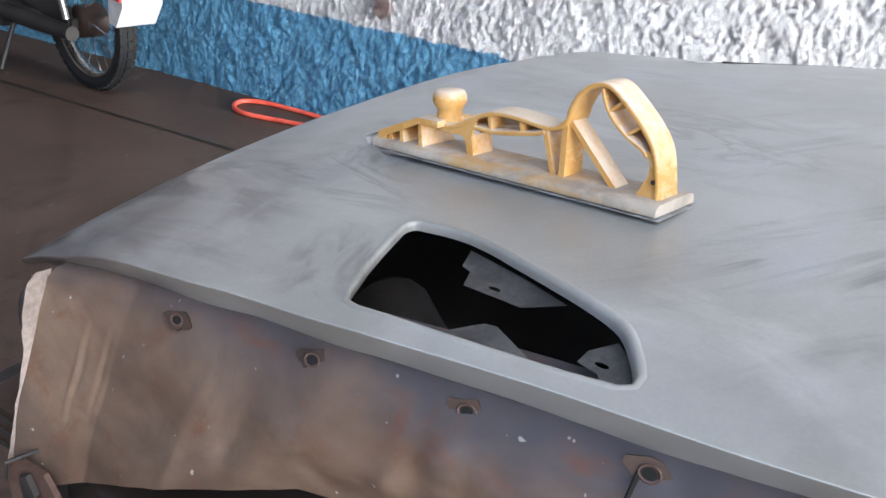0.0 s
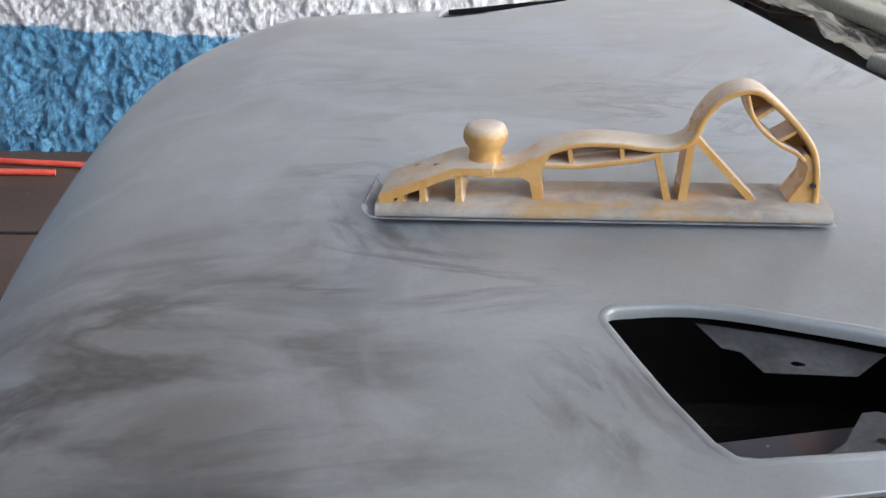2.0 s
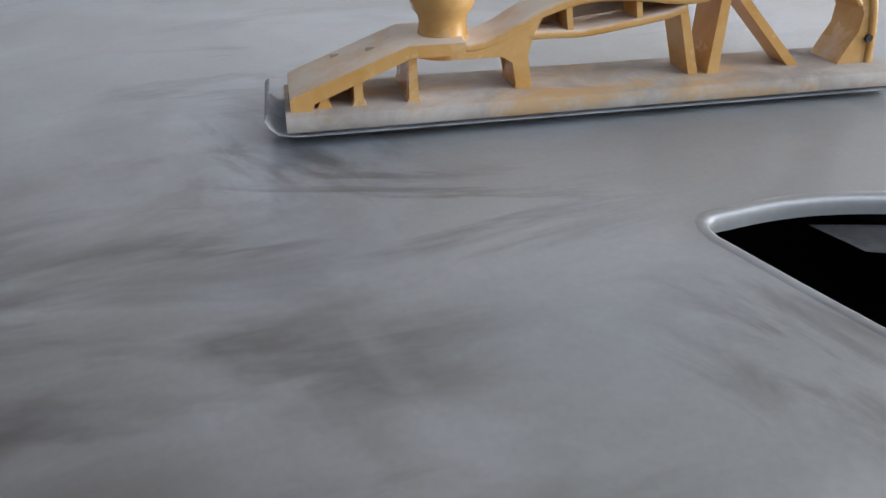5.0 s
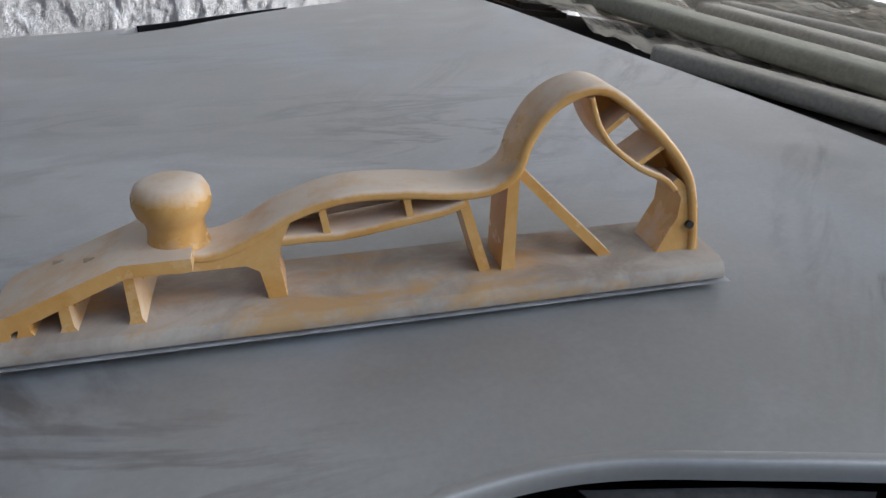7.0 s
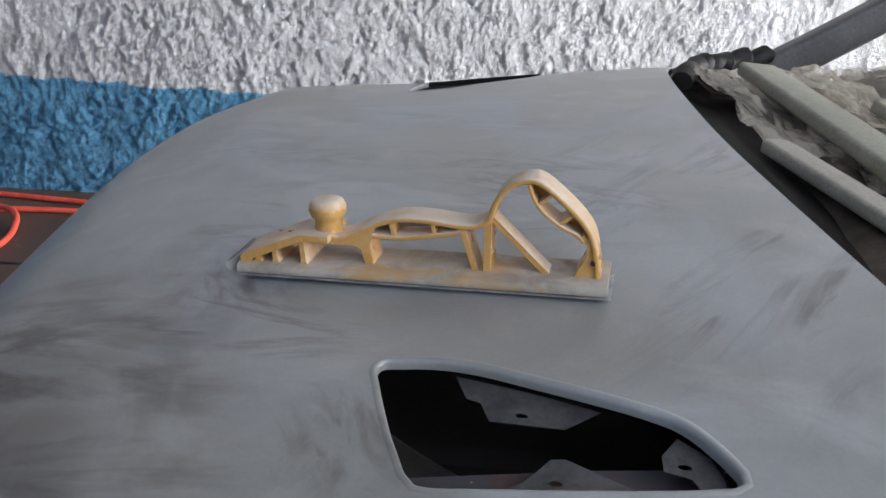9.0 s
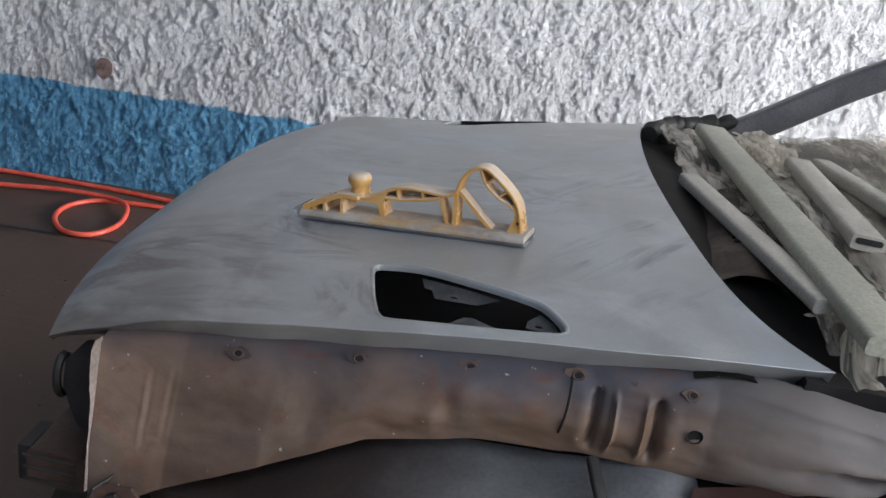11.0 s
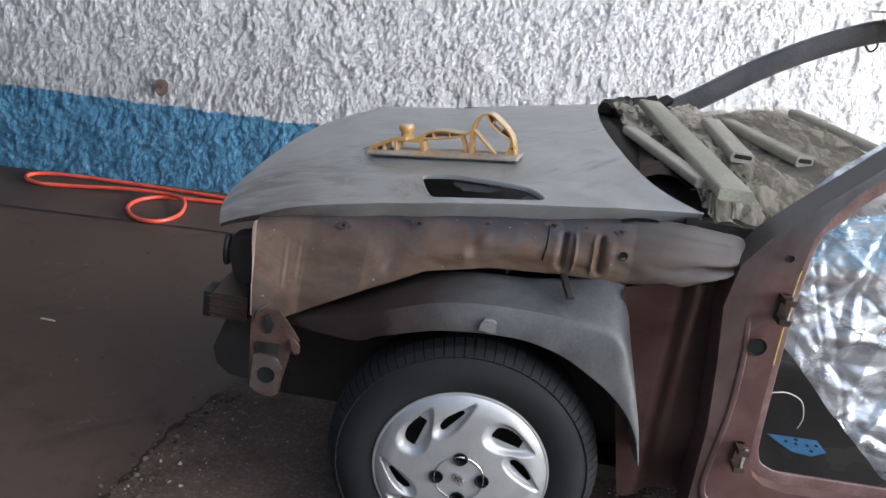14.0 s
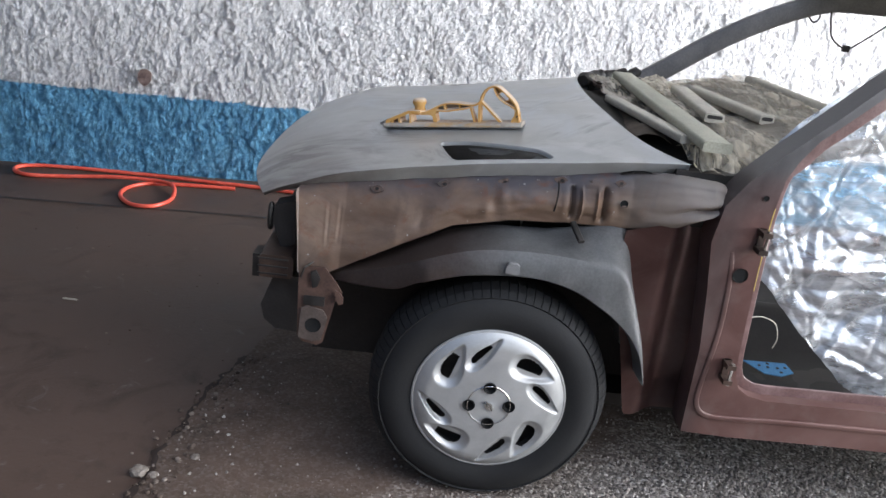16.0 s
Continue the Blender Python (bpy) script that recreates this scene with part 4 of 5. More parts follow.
    part("roof", thicken(strip([[(x, y, 1.385 + 0.035 * math.sin(math.pi * (y - 0.12) / 1.3) - 0.02 * max(0, 1.3 - x) / 0.2) for y in np.linspace(0.14, 1.42, 20)] for x in np.linspace(1.14, 2.4, 10)]), 0.006), M_BATTEN, car, "grey primed roof panel")
    part("far_side", box((0.55, 1.44, 0.26), (2.4, 1.52, 0.40), 0.01), M_MAROON, car, "far door sill")
    part("cabin_floor", strip([[(x, y, 0.235 + 0.10 * math.exp(-((y - MID) / 0.12) ** 2) + 0.004 * noise.noise((x * 9, y * 9, 0)) + max(0, 0.80 - x) * 0.6) for y in np.linspace(0.09, 1.45, 40)] for x in np.linspace(0.56, 2.4, 40)]), two_tone("dark_cabin_floor", (0.012, 0.011, 0.011), (0.035, 0.031, 0.030), 5, 0.75), car, "bare dark cabin floor")
    part("cowl_side", box((0.40, 0.115, 0.78), (0.57, 0.155, 0.918), 0.008), M_DARK, car, "black cowl end")
    part("far_cowl_end", box((0.40, 1.385, 0.78), (0.62, 1.425, 0.928), 0.008), M_DARK, car, "black far end of the cowl")
    # two unseen dark blocks, added to keep the gate's light out of the cabin
    part("rear_light_block", box((2.40, 0.10, 0.22), (2.44, 1.46, 1.40), 0.01), M_DARK, car, "unseen dark panel blocking light behind the cabin")
    part("cabin_light_block", box((1.75, 0.10, 0.24), (2.2, 1.45, 0.62), 0.04), M_DARK, car, "unseen dark block keeping light off the cabin floor")
    part("bulkhead", box((0.50, 0.17, 0.25), (0.545, 1.46, 0.90), 0.01), M_DARK, car, "dark bulkhead")
    return frame_


build_side()


def build_front():
    """What is left of the nose: lamp panel, crossmember, tow bracket."""
    part("lamp_panel", prism([(-0.570, 0.66), (-0.566, 0.70), (-0.515, 0.715), (-0.512, 0.60), (-0.545, 0.585), (-0.560, 0.62)], lambda a, b, c: (a, 0.155 + c, b), 0.06, bevel=0.004), M_DARK, car, "dark lamp mounting panel")
    part("lamp_ring", tube([(-0.578, 0.17 + 0.018 * math.cos(a), 0.665 + 0.032 * math.sin(a)) for a in np.linspace(0, 2 * math.pi, 18)], 0.006, 6), M_DARK, car, "black lamp holder ring")
    part("crossmember", sweep([(-0.545, 0.09, 0.560), (-0.55, 0.4, 0.562), (-0.56, MID, 0.565), (-0.55, 1.2, 0.562), (-0.545, 1.46, 0.56)], rounded(0.085, 0.06, 0.01)), M_BROWNDK, car, "slotted brown front crossmember")
    for k in range(3):
        part("slot_line", box((-0.590, 0.0835, 0.540 + 0.02 * k), (-0.515, 0.0865, 0.544 + 0.02 * k), 0), M_DARK, car)
    part("corner_plug", box((-0.606, 0.10, 0.525), (-0.588, 0.16, 0.585), 0.004), M_DARK, car, "black rubber corner plug")
    part("valance", prism([(-0.585, 0.44), (-0.555, 0.525), (-0.49, 0.525), (-0.485, 0.37), (-0.545, 0.375), (-0.575, 0.40)], lambda a, b, c: (a, 0.12 + c, b), 0.9, bevel=0.008), M_DARK, car, "black lower front panel")
    outline = [(-0.482, 0.555), (-0.465, 0.585), (-0.42, 0.588), (-0.385, 0.545), (-0.372, 0.525), (-0.376, 0.508), (-0.388, 0.50), (-0.412, 0.385), (-0.428, 0.376), (-0.466, 0.384), (-0.478, 0.40)]
    bracket = part("tow_bracket", prism(outline, lambda a, b, c: (a, 0.050 + c + 0.05 * max(0, b - 0.52), b), 0.006, bevel=0.0015), M_BRACKET, car, "rusty brown bracket with a round hole")
    ring = lathe([(0.0, 0.0), (0.0185, 0.0), (0.020, -0.001)], 18)
    bmesh.ops.translate(ring, verts=ring.verts[:], vec=(-0.438, 0.0435, 0.434))
    part("bracket_hole", ring, M_BLACK, bracket, "round hole")
    part("bracket_slot", box((-0.466, 0.0470, 0.486), (-0.414, 0.0495, 0.511), 0), M_DARK, bracket, "dark slot")
    part("bracket_plate", prism([(-0.474, 0.396), (-0.470, 0.478), (-0.455, 0.484), (-0.416, 0.476), (-0.404, 0.455), (-0.416, 0.394), (-0.440, 0.389)], lambda a, b, c: (a, 0.044 + c, b), 0.0055, bevel=0.0015), two_tone("scuffed_grey_steel", (0.060, 0.043, 0.036), (0.115, 0.088, 0.074), 22, 0.7), bracket, "raised grey-brown plate")
    crack = [(-0.475, 0.045, 0.558), (-0.468, 0.045, 0.585), (-0.45, 0.075, 0.592), (-0.425, 0.09, 0.602)]
    part("bracket_ear", prism([(-0.390, 0.536), (-0.380, 0.532), (-0.368, 0.518), (-0.368, 0.502), (-0.378, 0.498), (-0.386, 0.512)], lambda a, b, c: (a, 0.038 + c, b), 0.007, bevel=0.002), M_BRACKET, bracket, "bent ear of the bracket")
    part("bracket_fold", prism([(-0.452, 0.574), (-0.440, 0.580), (-0.428, 0.560), (-0.434, 0.538), (-0.446, 0.534)], lambda a, b, c: (a, 0.0435 + c + 0.05 * max(0, b - 0.52), b), 0.006, bevel=0.002), M_DARK, bracket, "dark pressed dent")
    part("torn_edge", tube(crack, 0.0022, 5), M_DARK, bracket, "torn black edge")


build_front()

# ---- wheel ----


def build_wheel():
    wheel = new("wheel")
    wheel.parent = car
    wheel.matrix_basis = pose(0.020, 0.0, 0.302)
    wheel["label"] = "front wheel with a silver eight-slot cover"
    R = 0.288
    prof = [(0.178, 0.012), (0.190, 0.004), (0.205, -0.006), (0.228, -0.012), (0.250, -0.008), (0.266, 0.002), (0.276, 0.014), (0.283, 0.026), (R, 0.045), (R + 0.001, 0.085), (R, 0.135), (0.275, 0.165), (0.20, 0.17)]
    prof = [(0.19 + (r - 0.19) * 1.122, y) for r, y in prof]
    tyre = part("tyre", lathe(prof, 96), M_RUBBER, wheel, "worn black road tyre", 50)
    tb = bmesh.new()
    for k in range(84):
        a = 2 * math.pi * k / 84
        for (r0, y0), (r1, y1), w in (((0.2758, 0.0005), (0.2904, 0.0190), 0.0190), ((0.2904, 0.0190), (0.3016, 0.0430), 0.0197), ((0.3016, 0.0430), (0.3036, 0.082), 0.0204)):
            q = []
            for r, y in ((r0, y0), (r1, y1)):
                for sgn in (-1, 1):
                    b = a + sgn * w / 2 / r
                    for dr in (0.0, 0.0035):
                        rr = r + dr
                        q.append(tb.verts.new((rr * math.cos(b), y - (0.0012 if dr else -0.001), rr * math.sin(b))))
            for f in ((1, 3, 7, 5), (0, 1, 5, 4), (2, 6, 7, 3), (0, 2, 3, 1), (4, 5, 7, 6)):
                tb.faces.new([q[i] for i in f])
    tagged(part("tread", tb, M_RUBBER, tyre, "shoulder and tread blocks", 30), kind="stuff")
    for r in (0.1965,):
        part("sidewall_ring", tube([(r * math.cos(a), -0.0105 if r > 0.2 else -0.0005, r * math.sin(a)) for a in np.linspace(0, 2 * math.pi, 73)], 0.0014, 5), M_RUBBER, tyre)
    # cover: dished disc with eight slots in pairs, swept like a turbine
    R0 = 0.192
    bm = bmesh.new()
    rs = np.concatenate([np.linspace(0.004, 0.064, 26), np.linspace(0.066, 0.174, 56), np.linspace(0.176, R0, 7)])
    n = 480

    def slot(r, a):
        """The dish round the nearest slot, 0 to 1, and whether the slot is open there."""
        dish, cut = 0.0, False
        for k in range(4):
            for a0, lean, L, W, rc in ((0.0, 0.38, 0.043, 0.029, 0.140), (radians(-35), 0.62, 0.041, 0.0165, 0.137)):
                c = radians(47) + k * math.pi / 2 + a0
                x, z = r * math.cos(a) - rc * math.cos(c), r * math.sin(a) - rc * math.sin(c)
                d = c + math.pi / 2 + lean
                p = x * math.cos(d) + z * math.sin(d)
                q = -x * math.sin(d) + z * math.cos(d)
                w = max(0.007, W * (0.74 + 0.30 * p / L))
                e = (p / L) ** 2 + (q / w) ** 2
                t = max(0.0, min(1.0, (2.3 - e) / 1.5))
                dish = max(dish, t * t * (3 - 2 * t))
                cut = cut or (e < 0.95 and q < 0.42 * w and p > -0.62 * L)
        return dish, cut

    grid = []
    for r in rs:
        ring = []
        for k in range(n):
            a = 2 * math.pi * k / n
            y = -0.022 - 0.010 * math.cos(min(1, r / 0.17) * math.pi / 2) + (0.020 * ((r - 0.15) / 0.042) ** 2 if r > 0.15 else 0)
            f, cut = slot(r, a)
            y += 0.015 * f
            if r < 0.054:
                y += 0.002
            ring.append((bm.verts.new((r * math.cos(a), y, r * math.sin(a))), cut))
        grid.append(ring)
    bm.faces.new([v for v, _ in grid[0]])
    for ra, rb in zip(grid, grid[1:]):
        for k in range(n):
            q = (ra[k], ra[(k + 1) % n], rb[(k + 1) % n], rb[k])
            mid = (q[0][0].co + q[2][0].co) / 2
            if sum(cut for _, cut in q) < 3 and all(math.hypot(mid.x - 0.050 * math.cos(radians(4 + 90 * i)), mid.z - 0.050 * math.sin(radians(4 + 90 * i))) > 0.0135 for i in range(4)):
                bm.faces.new([v for v, _ in q])
    for v in [v for v in bm.verts if not v.link_faces]:
        bm.verts.remove(v)
    cover = part("wheel_cover", bm, M_SILVER, wheel, "silver plastic wheel cover", 45)
    part("cover_rim", tube([(R0 * math.cos(a), -0.001, R0 * math.sin(a)) for a in np.linspace(0, 2 * math.pi, 97)], 0.004, 8, cap=False), M_SILVER, cover)
    part("rim_backing", lathe([(0.0, 0.03), (0.17, 0.03), (0.185, 0.012)], 48), M_DARK, wheel, "dark steel rim behind the cover")
    for k in range(4):
        a = radians(4 + 90 * k)
        cup = lathe([(0.0, 0.008), (0.010, 0.007), (0.0138, -0.002), (0.0150, -0.0038), (0.0162, -0.001)], 20)
        bmesh.ops.translate(cup, verts=cup.verts[:], vec=(0.050 * math.cos(a), -0.0315, 0.050 * math.sin(a)))
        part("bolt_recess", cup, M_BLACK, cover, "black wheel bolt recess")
    part("centre_ring", tube([(0.054 * math.cos(a), -0.0305, 0.054 * math.sin(a)) for a in np.linspace(0, 2 * math.pi, 49)], 0.0016, 6, cap=False), M_CHROME, cover, "thin raised ring")
    for dx, dz, w, h in ((0, 0.0035, 0.030, 0.0028), (0, -0.0035, 0.030, 0.0028), (0, 0, 0.010, 0.016)):
        bm = box((dx - w / 2, -0.0355, dz - h / 2), (dx + w / 2, -0.031, dz + h / 2), 0.001)
        bmesh.ops.rotate(bm, verts=bm.verts[:], cent=(0, 0, 0), matrix=Matrix.Rotation(radians(40), 3, "Y"))
        part("centre_badge", bm, M_CHROME, cover, "plain raised badge")
    part("hub_drum", lathe([(0.0, 0.06), (0.12, 0.06), (0.12, 0.16), (0.0, 0.16)], 24), M_BROWNDK, wheel, "rusty brake drum")
    part("axle", tube([(0, 0.1, 0), (0.02, 0.5, 0.02), (0.05, 0.75, 0.02)], 0.03, 10), M_DARK, wheel, "black drive shaft")


build_wheel()

# ---- sanding board on the bonnet ----
B0, B1 = Vector((-0.272, 0.502, 0.8572)), Vector((0.088, 0.362, 0.9202))


def build_sander():
    u = (B1 - B0).normalized()
    w = Vector((0, 0, 1)).cross(u).normalized()
    up = u.cross(w).normalized()
    m = Matrix(((u.x, w.x, up.x, B0.x), (u.y, w.y, up.y, B0.y), (u.z, w.z, up.z, B0.z), (0, 0, 0, 1)))
    s = thing("sanding_board", m, "long yellow plastic hand sanding board, dusty, lying on the bonnet", "sanding tool")
    W = 0.068
    # abrasive sheet with its front end curled up
    line = [(-0.0085, 0, 0.0165), (-0.0108, 0, 0.0150), (-0.0118, 0, 0.012), (-0.0095, 0, 0.0075), (-0.005, 0, 0.003), (0.004, 0, 0.0012), (0.02, 0, 0.001), (0.2, 0, 0.001), (0.392, 0, 0.001)]
    part("abrasive_sheet", thicken(strip([[(x, -0.001, z), (x, W / 2, z), (x, W + 0.001, z)] for x, _, z in line]), 0.0016), M_PAPER, s, "pale abrasive sheet curled up at the front")
    bm = sweep([(x, W / 2, 0.0082) for x in (0.0, 0.0015, 0.05, 0.12, 0.19, 0.26, 0.33, 0.3865, 0.388)], [(W / 2 - 0.0005, -0.005), (W / 2, -0.004), (W / 2, 0.000), (W / 2 - 0.002, 0.0038), (W / 2 - 0.007, 0.0056), (0.0, 0.0060), (0.007 - W / 2, 0.0056), (0.002 - W / 2, 0.0038), (-W / 2, 0.000), (-W / 2, -0.004), (0.0005 - W / 2, -0.005)])
    part("base", bm, M_PAD, s, "dusty beige base board")
    C = W / 2
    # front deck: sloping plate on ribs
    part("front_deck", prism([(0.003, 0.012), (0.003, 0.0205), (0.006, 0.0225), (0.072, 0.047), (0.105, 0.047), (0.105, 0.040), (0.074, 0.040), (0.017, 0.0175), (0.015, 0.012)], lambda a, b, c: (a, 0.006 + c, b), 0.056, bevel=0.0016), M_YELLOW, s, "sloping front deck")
    for x in (0.020, 0.040, 0.072):
        h = 0.014 + (x - 0.004) * 0.40
        part("deck_rib", prism([(x - 0.0025, 0.0125), (x + 0.0075, 0.0125), (x + 0.0052, 0.0165), (x + 0.0048, h), (x, h), (x - 0.0004, 0.0165)], lambda a, b, c: (a, 0.008 + c, b), 0.052, bevel=0.0006), M_YELLOW, s)
    knob = [(0.0165, 0.042), (0.0162, 0.050), (0.0148, 0.057), (0.0142, 0.062), (0.0150, 0.066), (0.0182, 0.070), (0.0196, 0.075), (0.0192, 0.080), (0.0170, 0.0845), (0.0125, 0.0865), (0.0, 0.087)]
    bm = lathe(knob, 28, axis="Z")
    bmesh.ops.remove_doubles(bm, verts=bm.verts[:], dist=0.0001)
    bmesh.ops.translate(bm, verts=bm.verts[:], vec=(0.097, C, -0.008))
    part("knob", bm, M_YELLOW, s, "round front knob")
    for x, y in ((0.030, 0.050), (0.050, 0.032)):
        part("deck_mark", box((x, y, 0.0228 + (x - 0.006) * 0.37), (x + 0.007, y + 0.0015, 0.0246 + (x - 0.006) * 0.37), 0.0004), M_PAD, s, "small moulding mark on the deck")
    part("deck_slot", box((0.0026, 0.014, 0.0150), (0.0034, 0.030, 0.0178), 0), M_DARK, s, "dark slot in the deck's front edge")
    # the arm and the hooped rear grip, one band
    arm = catmull([(0.098, 0, 0.043), (0.112, 0, 0.041), (0.128, 0, 0.046), (0.148, 0, 0.057), (0.176, 0, 0.065), (0.205, 0, 0.0645), (0.232, 0, 0.061), (0.250, 0, 0.062), (0.262, 0, 0.070), (0.268, 0, 0.086), (0.279, 0, 0.102), (0.295, 0, 0.110), (0.310, 0, 0.109), (0.327, 0, 0.096), (0.346, 0, 0.077), (0.358, 0, 0.060), (0.363, 0, 0.043), (0.366, 0, 0.019)], 6)
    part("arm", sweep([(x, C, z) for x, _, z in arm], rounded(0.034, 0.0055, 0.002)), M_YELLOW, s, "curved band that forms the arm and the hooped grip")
    web = lambda pts, wd=0.030, nm="web": part(nm, prism(pts, lambda a, b, c: (a, C - wd / 2 + c, b), wd, bevel=0.0008), M_YELLOW, s)
    # cheek under the arm with its foot
    for off in (-0.016, 0.013):
        part("cheek", prism([(0.074, 0.046), (0.080, 0.036), (0.105, 0.034), (0.128, 0.034), (0.134, 0.030), (0.137, 0.019), (0.146, 0.019), (0.143, 0.034), (0.146, 0.046), (0.152, 0.058), (0.128, 0.046), (0.112, 0.041), (0.098, 0.043)], lambda a, b, c: (a, C + off + c, b), 0.003, bevel=0.0005), M_YELLOW, s, "side cheek of the arm")
    web([(0.136, 0.019), (0.146, 0.019), (0.142, 0.036), (0.137, 0.034)], 0.030, "foot")
    # lower chord and ribs that leave three pockets
    low = catmull([(0.143, 0, 0.045), (0.160, 0, 0.0450), (0.176, 0, 0.0448), (0.200, 0, 0.0480), (0.224, 0, 0.0520), (0.236, 0, 0.056)], 5)
    part("lower_chord", sweep([(x, C, z) for x, _, z in low], rounded(0.032, 0.0052, 0.002)), M_YELLOW, s)
    for x, z0, z1 in ((0.166, 0.047, 0.063), (0.207, 0.050, 0.065)):
        web([(x, z0), (x + 0.0035, z0), (x + 0.0015, z1), (x - 0.002, z1)], 0.030, "rib")
    part("pocket_back", prism([(0.146, 0.046), (0.236, 0.056), (0.232, 0.060), (0.176, 0.064), (0.150, 0.056)], lambda a, b, c: (a, C + 0.006 + c, b), 0.002), M_PAD, s)
    # V legs, brace and rear foot
    web([(0.232, 0.060), (0.237, 0.060), (0.250, 0.019), (0.244, 0.019)], 0.026, "leg")
    web([(0.258, 0.066), (0.264, 0.072), (0.2615, 0.019), (0.2545, 0.019)], 0.030, "leg")
    web([(0.262, 0.068), (0.266, 0.071), (0.321, 0.019), (0.313, 0.019)], 0.022, "brace")
    web([(0.343, 0.019), (0.349, 0.024), (0.355, 0.034), (0.356, 0.046), (0.350, 0.056), (0.353, 0.058), (0.362, 0.050), (0.367, 0.032), (0.370, 0.019)], 0.030, "rear_foot")
    inner = catmull([(0.300, 0, 0.107), (0.305, 0, 0.092), (0.314, 0, 0.079), (0.330, 0, 0.066), (0.345, 0, 0.058), (0.352, 0, 0.051)], 5)
    part("inner_grip", sweep([(x, C, z) for x, _, z in inner], rounded(0.032, 0.0035, 0.0012)), M_YELLOW, s, "inner wall of the grip")
    for a, b in (((0.3085, 0.087), (0.323, 0.098)), ((0.328, 0.0675), (0.344, 0.078))):
        d = Vector((a[1] - b[1], b[0] - a[0])).normalized() * 0.0014
        web([(a[0] + d.x, a[1] + d.y), (b[0] + d.x, b[1] + d.y), (b[0] - d.x, b[1] - d.y), (a[0] - d.x, a[1] - d.y)], 0.030, "grip_rib")
    part("grip_back", prism([(0.301, 0.106), (0.306, 0.092), (0.3085, 0.087), (0.323, 0.098), (0.311, 0.107)], lambda a, b, c: (a, C + 0.004 + c, b), 0.002), M_YELLOW, s)
    part("grip_back", prism([(0.328, 0.0675), (0.346, 0.057), (0.358, 0.058), (0.344, 0.078)], lambda a, b, c: (a, C + 0.004 + c, b), 0.002), M_YELLOW, s)
    for x, z in ((0.3620, 0.030), (0.0765, 0.0405)):
        pin = lathe([(0.0, -0.0003), (0.0024, -0.0003), (0.0024, 0.002)], 10)
        bmesh.ops.translate(pin, verts=pin.verts[:], vec=(x, C - 0.0172, z))
        part("pin_hole", pin, M_DARK, s)
    # the arm and the grip sit a little further back than the deck
    for ob in s.children_recursive:
        if ob.name.split(".")[0] not in ("base", "abrasive_sheet", "knob", "front_deck", "deck_rib", "deck_mark", "deck_slot"):
            for v in ob.data.vertices:
                v.co.z = 0.012 if v.co.z < 0.0215 else v.co.z
                v.co.x += 0.011 * max(0.0, min(1.0, (v.co.x - 0.10) / 0.18))
    return s


build_sander()

# ---- cowl and what lies on it ----
CAR_M = pose(0, 0, 0, 0, 0, -6.7)


def on_car(x, y, z):
    return CAR_M @ Vector((x, y, z))


def fold_lines(seed, n, u0, u1, v0, v1, along, spread, amp, width):
    """Long straight creases over a patch: a point, a direction, a height, a half-width and a length each."""
    rnd = random.Random(seed)
    out = []
    for _ in range(n):
        a = along + rnd.gauss(0, spread)
        out.append([rnd.uniform(u0, u1), rnd.uniform(v0, v1), math.cos(a), math.sin(a), amp * rnd.choice((-1, 1)) * rnd.uniform(0.3, 1.0), width * rnd.uniform(0.35, 1.3), rnd.uniform(0.25, 1.0) * max(u1 - u0, v1 - v0) * 0.5])
    return np.array(out)


def folded(u, v, lines):
    """Height of stiff film at a place: sharp ridges and valleys that die away along their length."""
    du, dv = u - lines[:, 0], v - lines[:, 1]
    along = (du * lines[:, 2] + dv * lines[:, 3]) / lines[:, 6]
    off = np.abs(dv * lines[:, 2] - du * lines[:, 3]) / lines[:, 5]
    return float((lines[:, 4] * np.maximum(0, 1 - off) * np.maximum(0, 1 - along * along)).sum())


def crumple(x0, x1, y0, y1, zf, amp, seed, nx=60, ny=60, freq=9.0, ragged=0.03):
    """A crumpled sheet over a patch of the car."""
    lines = np.concatenate([fold_lines(int(seed * 7), int(30 + 260 * (x1 - x0) * (y1 - y0)), x0, x1, y0, y1, 1.75, 0.5, amp * 1.5, 0.05),
                            fold_lines(int(seed * 7) + 1, int(40 + 500 * (x1 - x0) * (y1 - y0)), x0, x1, y0, y1, 1.4, 0.9, amp * 0.6, 0.018)])
    rows = []
    for j in range(ny):
        row = []
        for i in range(nx):
            fx, fy = i / (nx - 1), j / (ny - 1)
            ex = ragged * noise.noise((fy * 7, seed, 0)) * (1 if i in (0, nx - 1) else 0.6)
            ey = ragged * noise.noise((fx * 7, seed + 5, 0)) * (1 if j in (0, ny - 1) else 0.6)
            x, y = x0 + (x1 - x0) * fx + ex, y0 + (y1 - y0) * fy + ey
            row.append((x, y, zf(x, y) + folded(x, y, lines) + 0.12 * amp * noise.noise((x * freq * 4, y * freq * 3, seed))))
        rows.append(row)
    return strip(rows)


